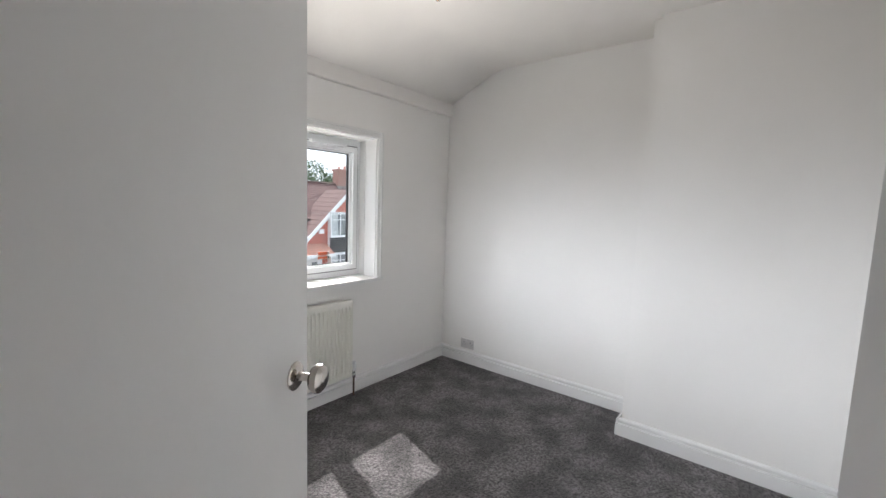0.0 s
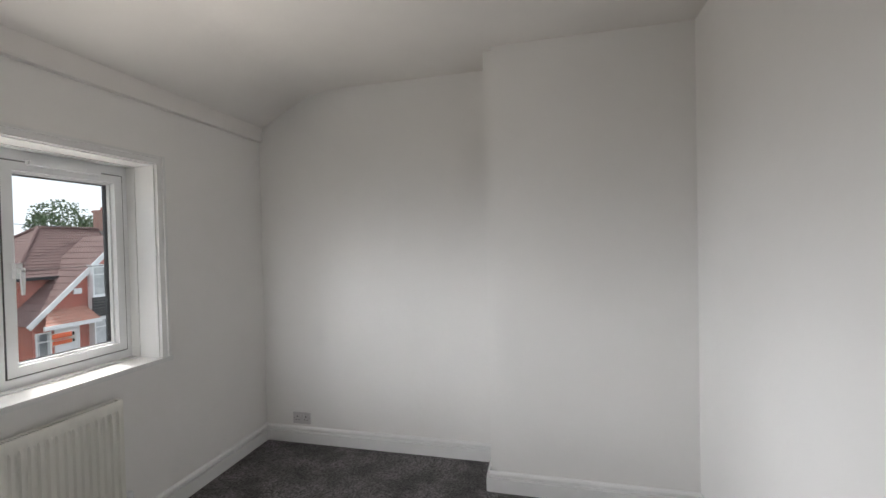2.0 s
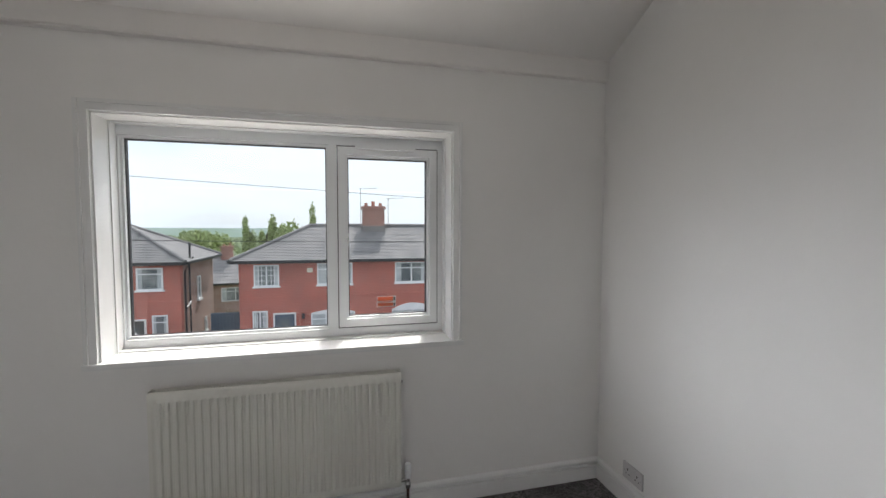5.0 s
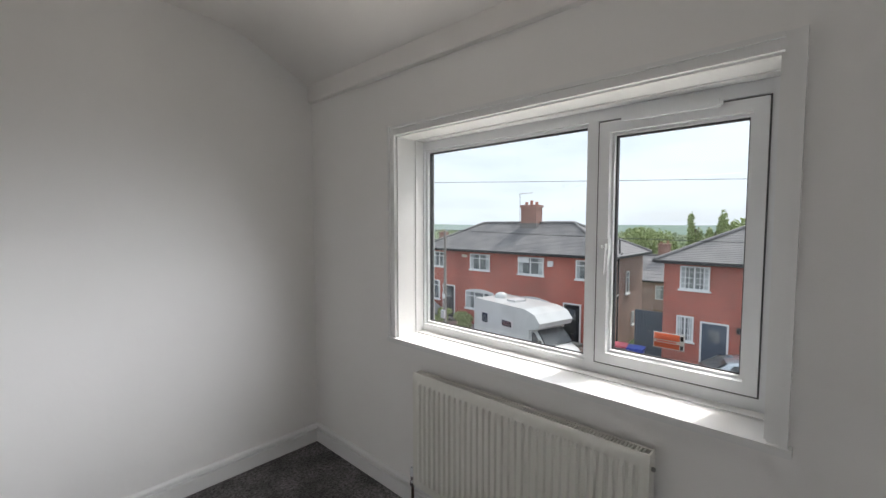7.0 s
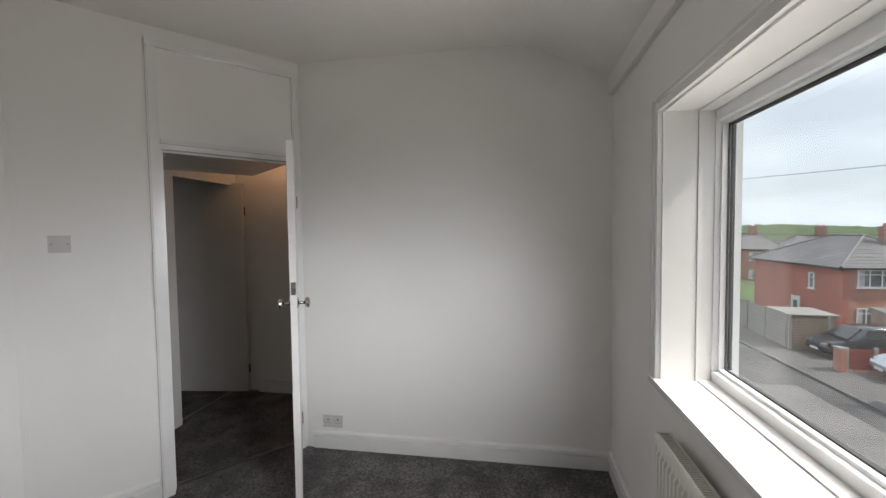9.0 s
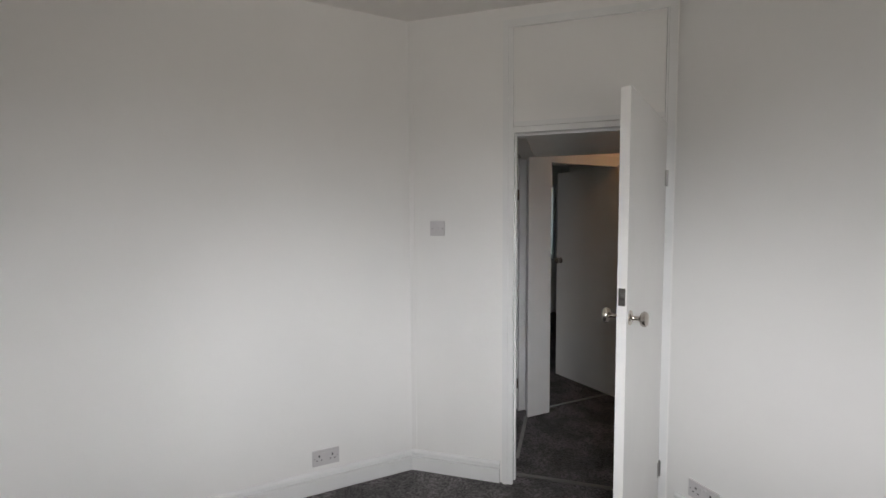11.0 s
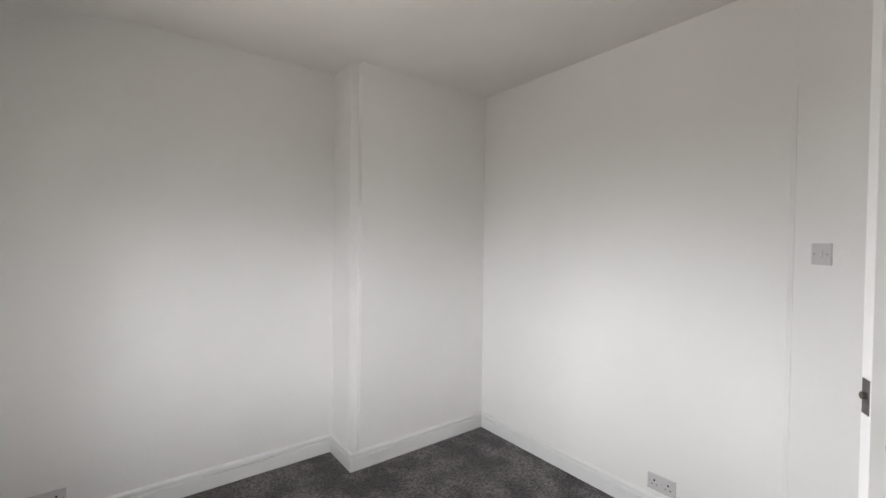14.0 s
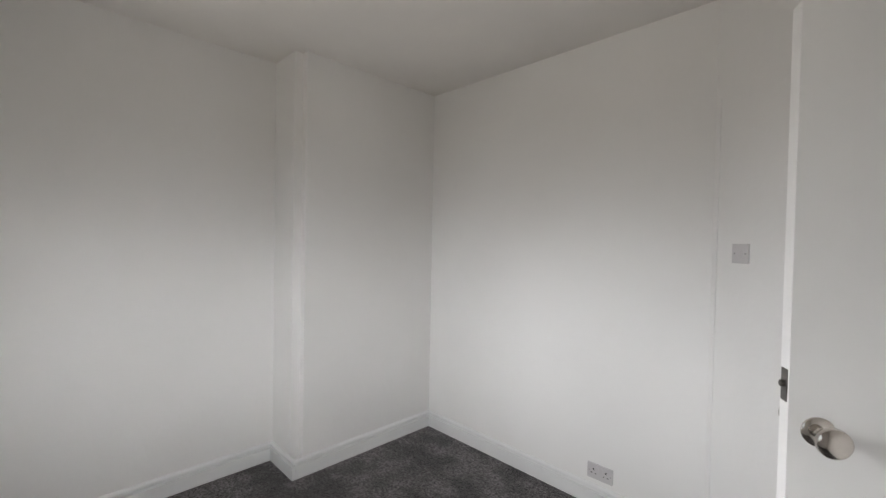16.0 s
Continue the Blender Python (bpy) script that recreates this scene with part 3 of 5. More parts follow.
prism(bm, [(-0.009, 0.014), (0.009, 0.014), (0.008, -0.04), (0.005, -0.108), (-0.004, -0.108), (-0.007, -0.04)], 0.011, Matrix(((1, 0, 0, hx), (0, 0, 1, FY - 0.054), (0, 1, 0, hz), (0, 0, 0, 1))))
h = part("window_handle", bm, UPVC, win, "white cranked window handle with key barrel", bevel=0.004)
bm = bmesh.new()
lathe(bm, [(0.006, 0), (0.006, 0.005)], pose(hx, FY - 0.053, hz + 0.002, 90, 0, 0), 14)
part("key_barrel", bm, CHROME, h)

# sticker on the casement glass, facing the street
st = thing("window_sticker", pose(-1.22, 0.2445, 1.02), "orange and white advertising sticker on the glass", "sticker")
s0 = 0.2432
boxes("backing", [((-1.292, s0, 1.040), (-1.184, s0 + 0.0012, 1.102))], STICKER_WHITE, st)
boxes("orange_field", [((-1.289, s0 - 0.0008, 1.074), (-1.200, s0 - 0.0002, 1.099))], STICKER_ORANGE, st, "orange printed field")
boxes("orange_field", [((-1.289, s0 - 0.0008, 1.043), (-1.200, s0 - 0.0002, 1.062))], STICKER_ORANGE, st, "orange printed field")
boxes("writing_bar", [((-1.280, s0 - 0.0010, 1.0655), (-1.212, s0 - 0.0004, 1.0705))], STICKER_ORANGE, st)
for z0, z1 in ((1.044, 1.060), (1.078, 1.096)):
    boxes("black_mark", [((-1.197, s0 - 0.0010, z0), (-1.188, s0 - 0.0004, z1))], STICKER_BLACK, st, "small black printed mark")


# ---- radiator under the window ----
RX0, RX1, RZ0, RZ1, RY0, RY1 = -2.326, -1.203, 0.165, 0.765, -0.024, -0.084
rad = thing("radiator", pose((RX0 + RX1) / 2, RY0, RZ0), "cream white ribbed panel radiator with top grille", "radiator")
bm = bmesh.new()
n_flute = 34
zs = [RZ0, RZ0 + 0.012, RZ0 + 0.04, RZ0 + 0.055, RZ1 - 0.062, RZ1 - 0.047, RZ1 - 0.012, RZ1]
grid = []
steps = n_flute * 6
for i in range(steps + 1):
    x = RX0 + (RX1 - RX0) * i / steps
    ph = (i % 6) / 6
    col = []
    for k, z in enumerate(zs):
        y = RY1
        if k in (0, 7):
            y = RY1 + 0.008
        elif k in (3, 4) and 3 < i < steps - 3:
            y = RY1 - (0.012 if ph in (1 / 6, 2 / 6, 3 / 6) else 0.0) + 0.005
        col.append(bm.verts.new((x, y, z)))
    grid.append(col)
for a, b in zip(grid, grid[1:]):
    for k in range(len(zs) - 1):
        bm.faces.new((a[k], b[k], b[k + 1], a[k + 1]))
part("front_panel", bm, RADIATOR, rad, "fluted enamel front panel", smooth=True)
boxes("side_panel", [((RX0, RY1 + 0.004, RZ0 + 0.01), (RX0 + 0.006, RY0, RZ1))], RADIATOR, rad, bevel=0.002)
boxes("side_panel", [((RX1 - 0.006, RY1 + 0.004, RZ0 + 0.01), (RX1, RY0, RZ1))], RADIATOR, rad, bevel=0.002)
boxes("back_panel", [((RX0 + 0.02, RY0 - 0.003, RZ0 + 0.01), (RX1 - 0.02, RY0 + 0.004, RZ1 - 0.012))], RADIATOR, rad)
bm = bmesh.new()
box(bm, (RX0 + 0.006, RY1 + 0.006, RZ1 - 0.010), (RX1 - 0.006, RY1 + 0.014, RZ1 - 0.001))
box(bm, (RX0 + 0.006, RY0 - 0.012, RZ1 - 0.010), (RX1 - 0.006, RY0 - 0.004, RZ1 - 0.001))
k = 0
while RX0 + 0.02 + k * 0.0125 < RX1 - 0.02:
    x = RX0 + 0.02 + k * 0.0125
    box(bm, (x, RY1 + 0.014, RZ1 - 0.008), (x + 0.0045, RY0 - 0.012, RZ1 - 0.003))
    k += 1
part("top_grille", bm, RADIATOR, rad, "slotted top grille")
# convector as one plain block; its dark colour gives the shade behind the slots
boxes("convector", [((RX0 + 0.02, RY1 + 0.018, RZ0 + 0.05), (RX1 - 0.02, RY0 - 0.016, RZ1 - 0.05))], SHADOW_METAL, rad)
for bx in (RX0 + 0.15, RX1 - 0.18):
    boxes("bracket", [((bx, RY0, RZ0 + 0.1), (bx + 0.03, 0.001, RZ1 - 0.08))], RADIATOR, rad)


def valve(x, big):
    bm = bmesh.new()
    tube(bm, [(x, -0.055, 0.0), (x, -0.055, 0.15)], 0.0075)
    part("pipe", bm, COPPER, rad, "tarnished copper pipe")
    bm = bmesh.new()
    lathe(bm, [(0.012, 0.14), (0.015, 0.15), (0.015, 0.165), (0.011, 0.17), (0.011, 0.195)], pose(x, -0.055, 0), 16)
    tube(bm, [(x, -0.055, 0.185), (RX1 - 0.002 if big else RX0 + 0.002, -0.055, 0.185)], 0.009)
    part("valve_body", bm, CHROME, rad, "chrome radiator valve", smooth=True)
    bm = bmesh.new()
    r, hgt = (0.018, 0.075) if big else (0.014, 0.045)
    lathe(bm, [(r * 0.8, 0.195), (r, 0.20), (r, 0.195 + hgt - 0.006), (r * 0.8, 0.195 + hgt)], pose(x, -0.055, 0), 18)
    part("valve_cap", bm, UPVC, rad, "white plastic valve cap", smooth=True)


valve(RX0 - 0.035, False)
valve(RX1 + 0.038, True)
bm = bmesh.new()
lathe(bm, [(0.007, 0), (0.007, 0.012), (0.004, 0.014)], pose(RX1 - 0.002, -0.055, RZ1 - 0.055, 0, 90, 0), 12)
part("bleed_valve", bm, STEEL, rad)


# ---- sockets and switch ----
def socket(m, label):
    """A double socket: x along the wall, y up, z out of it."""
    s = thing("wall_socket", m, label, "socket", "wall sockets")
    boxes("face_plate", [((-0.073, -0.043, 0), (0.073, 0.043, 0.010))], SOCKET, s, bevel=0.003, m=m)
    spans = []
    for cx in (-0.036, 0.036):
        spans += [((cx - 0.004, 0.006, 0.0095), (cx + 0.004, 0.017, 0.0106)), ((cx - 0.016, -0.014, 0.0095), (cx - 0.008, -0.009, 0.0106)), ((cx + 0.008, -0.014, 0.0095), (cx + 0.016, -0.009, 0.0106))]
    for lo_, hi_ in spans:
        boxes("pin_slot", [(lo_, hi_)], HOLE, s, "dark pin slot", m=m)
    for cx in (-0.012, 0.012):
        boxes("rocker", [((cx - 0.006, 0.012, 0.0095), (cx + 0.006, 0.030, 0.0135))], SOCKET, s, bevel=0.001, m=m)
    for cx in (-0.062, 0.062):
        bm = bmesh.new()
        lathe(bm, [(0.0035, 0.0098), (0.0035, 0.0108)], m @ Matrix.Translation((cx, 0, 0)), 10)
        part("screw", bm, STEEL, s)
    return s


def facing(p, right, out):
    """A frame on a wall at p: x to right, y up, z to out."""
    r, o = Vector((*right, 0)), Vector((*out, 0))
    return Matrix(((r.x, 0, o.x, p[0]), (r.y, 0, o.y, p[1]), (0, 1, 0, p[2]), (0, 0, 0, 1)))


socket(facing((0, -0.312, 0.187), (0, -1), (-1, 0)), "grey-white double socket low on the alcove wall")
socket(facing((-1.779, YS, 0.196), (-1, 0), (0, 1)), "grey-white double socket just above the skirting")
socket(facing((XW, -1.855, 0.192), (0, 1), (1, 0)), "grey-white double socket low behind the open door")
p = DIAG @ Vector((0.174, 0, 1.476))
m = facing(p, (DIR.x, DIR.y), (NRM.x, NRM.y))
sw = thing("light_switch", m, "grey-white single light switch on the angled wall", "switch")
boxes("face_plate", [((-0.043, -0.043, 0), (0.043, 0.043, 0.009))], SOCKET, sw, bevel=0.003, m=m)
boxes("rocker", [((-0.009, -0.014, 0.0085), (0.009, 0.014, 0.013))], SOCKET, sw, bevel=0.002, m=m)
for cx in (-0.030, 0.030):
    bm = bmesh.new()
    lathe(bm, [(0.004, 0.0088), (0.004, 0.0098)], m @ Matrix.Translation((cx, 0, 0)), 10)
    part("screw", bm, STEEL, sw)

# ---- bare bulb on its flex ----
BX, BY = -1.884, -1.40
pend = thing("pendant_bulb", pose(BX, BY, ZC), "bare clear bulb in a white holder on a flex", "ceiling light")
bm = bmesh.new()
lathe(bm, [(0.045, ZC), (0.045, ZC - 0.012), (0.03, ZC - 0.026), (0.006, ZC - 0.03)], pose(BX, BY, 0), 24)
part("ceiling_rose", bm, UPVC, pend, "white ceiling rose", smooth=True)
bm = bmesh.new()
tube(bm, [(BX, BY, ZC - 0.028), (BX, BY, 2.42)], 0.0035)
part("flex", bm, UPVC, pend)
bm = bmesh.new()
lathe(bm, [(0.008, 2.43), (0.017, 2.42), (0.019, 2.385), (0.019, 2.365)], pose(BX, BY, 0), 20)
part("lamp_holder", bm, UPVC, pend, "white lamp holder", smooth=True)
bm = bmesh.new()
lathe(bm, [(0.012, 2.366), (0.014, 2.35), (0.017, 2.33), (0.017, 2.30), (0.010, 2.282), (0.002, 2.278)], pose(BX, BY, 0), 20)
part("bulb", bm, BULB_GLASS, pend, "clear candle bulb", smooth=True).visible_shadow = False
bm = bmesh.new()
tube(bm, [(BX - 0.005, BY, 2.34), (BX - 0.004, BY, 2.305), (BX + 0.004, BY, 2.305), (BX + 0.005, BY, 2.34)], 0.0012, 6)
part("filament", bm, AMBER, pend, "amber filament")


# ---- landing and the rooms off it ----
LZ = 2.46
structure(boxes("wall_landing_west", [((-4.37, -3.02, -0.1), (-4.27, -1.6, 2.9))], WALL_PAINT), "plain landing wall in warm lamplight", "wall")
structure(boxes("wall_landing_north", [((-4.37, -1.6, -0.1), (XW - 0.1, -1.5, 2.9))], WALL_PAINT), "plain landing end wall", "wall")
structure(boxes("wall_landing_south", [((-4.37, -3.32, HEAD), (-3.40, -3.22, 2.9)), ((-4.37, -3.32, -0.1), (-4.30, -3.02, 2.9)), ((-3.50, -3.34, -0.1), (-3.40, -3.222, 2.9)), ((-3.40, -3.34, HEAD + 0.05), (-3.30, -3.207, 2.9))], WALL_PAINT), "landing wall with a doorway to the next room", "wall")
structure(boxes("door_frame_landing", [((-3.545, -3.345, 0), (-3.335, -3.325, HEAD)), ((-3.545, -3.325, 0), (-3.50, -3.205, HEAD + 0.05)), ((-3.50, -3.222, 0), (-3.335, -3.205, HEAD + 0.05)), ((-4.27, -3.225, HEAD - 0.03), (-3.545, -3.205, HEAD + 0.05))], GLOSS, bevel=0.003), "white gloss door frame on the landing", "door frame")
structure(boxes("wall_box_room", [((-3.47, -6.3, -0.1), (-3.40, -3.345, 2.9)), ((-2.4, -6.3, -0.1), (-2.3, YS - 0.1, 2.9))], WALL_PAINT), "plain wall of the neighbouring room", "wall")
# the box room opening at x -3.3 to -2.3 is added, out of view, for daylight
structure(boxes("wall_back_room", [((-6.4, -3.32, -0.1), (-4.37, -3.22, 2.9)), ((-6.4, -6.3, -0.1), (-6.3, -3.32, 2.9)), ((-6.3, -6.3, -0.1), (-6.05, -6.2, 2.9)), ((-5.05, -6.3, -0.1), (-3.3, -6.2, 2.9)), ((-3.3, -6.3, -0.1), (-2.3, -6.2, 0.92)), ((-3.3, -6.3, 2.15), (-2.3, -6.2, 2.9)),
                                  ((-6.05, -6.3, -0.1), (-5.05, -6.2, 0.92)), ((-6.05, -6.3, 2.15), (-5.05, -6.2, 2.9))], WALL_PAINT), "plain painted wall with a window to the back", "wall")
structure(boxes("ceiling_landing", [((-6.4, -6.4, LZ), (-2.2, -3.10, LZ + 0.1)), ((-4.4, -3.10, LZ), (XW - 0.02, -1.5, LZ + 0.1))], CEILING_PAINT), "white landing ceiling", "ceiling")
bm = bmesh.new()
q = [(XW - 0.02, -3.10), (C0.x - 0.10, -3.10), (-2.345, -3.035), (XW - 0.02, -2.165)]
prism(bm, q, 0.1, Matrix.Translation((0, 0, LZ)))
structure(part("ceiling_landing_corner", bm, CEILING_PAINT), "white landing ceiling", "ceiling")
structure(boxes("landing_bulkhead", [((A0 - 0.10, -0.92, HEAD + 0.005), (A1 + 0.02, -0.103, LZ - 0.004))], GLOSS, bevel=0.004, m=DIAG), "low white gloss bulkhead over the landing side of the doorway", "bulkhead")
w2 = thing("window_2", pose(-5.55, -6.25, 0.92), "white uPVC back window seen through the landing", "window", kind="structure")
boxes("window_frame", [((-6.05, -6.28, 0.92), (-5.99, -6.22, 2.15)), ((-5.11, -6.28, 0.92), (-5.05, -6.22, 2.15)), ((-5.99, -6.28, 0.92), (-5.11, -6.22, 0.98)), ((-5.99, -6.28, 2.09), (-5.11, -6.22, 2.15)), ((-5.57, -6.28, 0.98), (-5.52, -6.22, 2.09))], UPVC, w2, bevel=0.004)
for x0, x1 in ((-5.99, -5.57), (-5.52, -5.11)):
    boxes("pane", [((x0, -6.252, 0.98), (x1, -6.248, 2.09))], GLASS, w2, "clear window glass").visible_shadow = False
boxes("window_sill", [((-6.09, -6.2, 0.88), (-5.01, -6.10, 0.915))], GLOSS, w2, bevel=0.004)
flush_door("door", (-4.245, -3.10, 0.004), -83, 0.76, 1.98, "white flush door off the landing, standing open", flip=-1, iron=COPPER)
flush_door("door", (-3.345, -3.352, 0.004), -47, 0.70, 1.98, "white flush door of the box room, standing open", flip=1, iron=COPPER)
structure(boxes("threshold_strip_landing", [((-4.27, -3.29, -0.003), (-3.55, -3.265, 0.004))], STEEL, bevel=0.002), "thin metal carpet threshold strip", "trim")
bm = bmesh.new()
box(bm, (0, -0.012, -0.003), (0.60, 0.012, 0.004), pose(-3.335, -3.22, 0, 0, 0, 49))
structure(part("threshold_strip_box_room", bm, STEEL, bevel=0.002), "thin metal carpet threshold strip", "trim")
bm = bmesh.new()
box(bm, (-0.12, -0.05, HEAD), (0.70, 0.05, LZ), pose(-3.335, -3.22, 0, 0, 0, 49))
structure(part("wall_landing_lintel", bm, WALL_PAINT), "plain wall over the box room door", "wall")
structure(boxes("baseboard_landing", [((-4.27, -2.95, 0), (-4.252, -1.6, 0.11))], GLOSS, bevel=0.003), "white gloss skirting board", "skirting board")
lamp = thing("landing_light", pose(-3.95, -2.74, LZ), "small glowing warm ceiling light on the landing", "ceiling light")
bm = bmesh.new()
lathe(bm, [(0.06, LZ), (0.06, LZ - 0.015), (0.03, LZ - 0.03)], pose(-3.95, -2.74, 0), 20)
part("base", bm, UPVC, lamp, smooth=True)
bm = bmesh.new()
lathe(bm, [(0.014, LZ - 0.03), (0.014, LZ - 0.14), (0.035, LZ - 0.16), (0.045, LZ - 0.19), (0.035, LZ - 0.22), (0.01, LZ - 0.235)], pose(-3.95, -2.74, 0), 20)
part("bulb", bm, LANDING_LIGHT, lamp, "glowing warm bulb", smooth=True)

# added window, never in view, that brightens the dark box room
w3 = thing("unseen_window", pose(-2.8, -6.25, 0.92), "unseen window added to let daylight into the box room", "window", kind="structure")
boxes("window_frame", [((-3.30, -6.28, 0.92), (-3.24, -6.22, 2.15)), ((-2.46, -6.28, 0.92), (-2.40, -6.22, 2.15)), ((-3.24, -6.28, 0.92), (-2.46, -6.22, 0.98)), ((-3.24, -6.28, 2.09), (-2.46, -6.22, 2.15))], UPVC, w3, bevel=0.004)
boxes("pane", [((-3.24, -6.252, 0.98), (-2.46, -6.248, 2.09))], GLASS, w3, "clear window glass").visible_shadow = False


# ---- outside: ground, road, kerbs ----
def ground_z(x, y):
    """Height of the land: down from this house to the street, level, then away into the valley."""
    pts = ((-60, -2.9), (0, -2.9), (3.5, -3.1), (5.0, -4.6), (11.9, -4.95), (14, -4.86), (17.5, -4.7), (26, -4.9), (40, -7.4), (70, -10.5), (140, -15), (400, -24), (1500, -40), (4000, -60))
    for (a, za), (b, zb) in zip(pts, pts[1:]):
        if y <= b:
            return za + (zb - za) * max(0.0, min(1.0, (y - a) / (b - a)))
    return pts[-1][1]


def axis_steps(near, far, step):
    v, out = 0.0, []
    while v < far:
        out.append(v)
        v += step if v < near else max(step, (v - near) * 0.35 + step)
    return out + [far]


bm = bmesh.new()
xs = sorted({s * v for v in axis_steps(60, 3500, 4.0) for s in (1, -1)})
ys = [-60, -30, -12] + [0.36, 1.5, 3.5, 5.0, 8.0, 11.82, 11.9, 13, 14, 15, 17.5, 20, 23, 26, 30, 35, 40, 50, 60, 70, 90, 110, 140, 200, 300, 400, 700, 1100, 1500, 2500, 4000]
grid = [[bm.verts.new((x, y, ground_z(x, y) - (0.35 if -13 < y < 0.4 else 0))) for x in xs] for y in ys]
for a, b in zip(grid, grid[1:]):
    for i in range(len(xs) - 1):
        bm.faces.new((a[i], a[i + 1], b[i + 1], b[i]))
structure(part("ground", bm, EARTH, smooth=True), "grassy land falling away into a wide green valley", "ground")


def strip(name, x0, x1, y0, y1, mat, label, category, lift=0.01, rows=4):
    """A paved strip that lies on the land."""
    bm = bmesh.new()
    pr = []
    for k in range(rows + 1):
        y = y0 + (y1 - y0) * k / rows
        pr.append([bm.verts.new((x, y, ground_z(x, y) + lift)) for x in (x0, x1)])
    for p, q in zip(pr, pr[1:]):
        bm.faces.new((p[0], p[1], q[1], q[0]))
    low = [[bm.verts.new(v.co - Vector((0, 0, 0.15))) for v in pr[k]] for k in (0, -1)]
    bm.faces.new((low[0][0], low[0][1], pr[0][1], pr[0][0]))
    bm.faces.new((pr[-1][0], pr[-1][1], low[1][1], low[1][0]))
    return structure(part(name, bm, mat), label, category)


strip("road", -70, 60, 5.2, 11.75, TARMAC, "grey tarmac residential road", "road", 0.02)
strip("pavement", -70, 60, 11.9, 13.9, PAVING, "grey tarmac pavement along the far side of the road", "pavement", 0.12)
strip("pavement_near", -70, 60, 3.6, 5.05, PAVING, "grey pavement along the near side of the road", "pavement", 0.08)
for i in range(22):
    x = -34 + i * 2.0
    structure(boxes("kerb", [((x, 11.755, ground_z(0, 11.8) - 0.1), (x + 1.985, 11.895, ground_z(0, 11.9) + 0.13))], KERB, bevel=0.015), "pale concrete kerb stone", "kerb")
for x0, x1, mat in ((-26.5, -17.2, DRIVE), (-14.3, -6.2, DRIVE), (-5.9, -0.5, DRIVE), (-0.3, 6.9, PAVING), (9, 18, DRIVE), (-17.1, -14.5, PAVING)):
    strip("driveway", x0, x1, 13.95, 18.4, mat, "block paved front drive", "driveway", 0.05)
strip("lawn", -58, -40, 15, 24, LAWN, "small green lawn behind the fence", "lawn", 0.06)


# ---- houses ----
def slope(bm, e0, e1, r0, r1, courses, step=0.022):
    """A roof slope laid in overlapping courses from the eaves e0-e1 to the ridge r0-r1."""
    e0, e1, r0, r1 = Vector(e0), Vector(e1), Vector(r0), Vector(r1)
    up = Vector((0, 0, step))
    for k in range(courses):
        a, b = k / courses, (k + 1) / courses
        p0, p1, q0, q1 = e0.lerp(r0, a) + up, e1.lerp(r1, a) + up, e0.lerp(r0, b), e1.lerp(r1, b)
        v = [bm.verts.new(c) for c in (p0, p1, q1, q0)]
        if (q1 - q0).length < 1e-4:
            bm.faces.new((v[0], v[1], v[2]))
        else:
            bm.faces.new(v)
        w = [bm.verts.new(c) for c in (p0 - up, p1 - up)]
        bm.faces.new((v[1], v[0], w[0], w[1]))


def house_window(h, m, x0, x1, z0, z1, bars=1, mat=None, arch=0.0, transom=True, sill=True):
    """A casement window standing slightly proud of the wall face y = 0."""
    f = 0.06
    bm = bmesh.new()
    box(bm, (x0, -0.05, z0), (x0 + f, 0.02, z1), m)
    box(bm, (x1 - f, -0.05, z0), (x1, 0.02, z1), m)
    box(bm, (x0 + f, -0.05, z0), (x1 - f, 0.02, z0 + f), m)
    box(bm, (x0 + f, -0.05, z1 - f), (x1 - f, 0.02, z1), m)
    for k in range(bars):
        x = x0 + (x1 - x0) * (k + 1) / (bars + 1)
        box(bm, (x - f / 2, -0.045, z0 + f), (x + f / 2, 0.02, z1 - f), m)
    if transom:
        zt = z1 - (z1 - z0) * 0.28
        for k in range(bars + 1):
            xa = x0 + (x1 - x0) * k / (bars + 1) + f / 2
            xb = x0 + (x1 - x0) * (k + 1) / (bars + 1) - f / 2
            box(bm, (xa, -0.04, zt - 0.025), (xb, 0.02, zt + 0.025), m)
    if arch:
        n = 10
        pts = [(x0 + (x1 - x0) * i / n, z1 + arch * (1 - (2 * i / n - 1) ** 2)) for i in range(n + 1)]
        prism(bm, [(x1, z1 - 0.01), (x0, z1 - 0.01)] + pts, 0.06, m @ Matrix(((1, 0, 0, 0), (0, 0, 1, -0.05), (0, 1, 0, 0), (0, 0, 0, 1))))
    if sill:
        box(bm, (x0 - 0.06, -0.10, z0 - 0.07), (x1 + 0.06, 0.02, z0), m)
    w = part("window", bm, WHITE_TRIM, h, "white framed window")
    boxes("pane", [((x0 + f, -0.02, z0 + f), (x1 - f, 0.0, z1 - f))], mat or HOUSE_GLASS, w, m=m)
    if mat is None:
        wd = (x1 - x0) * 0.16
        boxes("curtain", [((x0 + f, -0.028, z0 + f), (x0 + f + wd, -0.021, z1 - f))], CURTAIN, w, m=m)
        boxes("curtain", [((x1 - f - wd, -0.028, z0 + f), (x1 - f, -0.021, z1 - f))], CURTAIN, w, m=m)
    return w


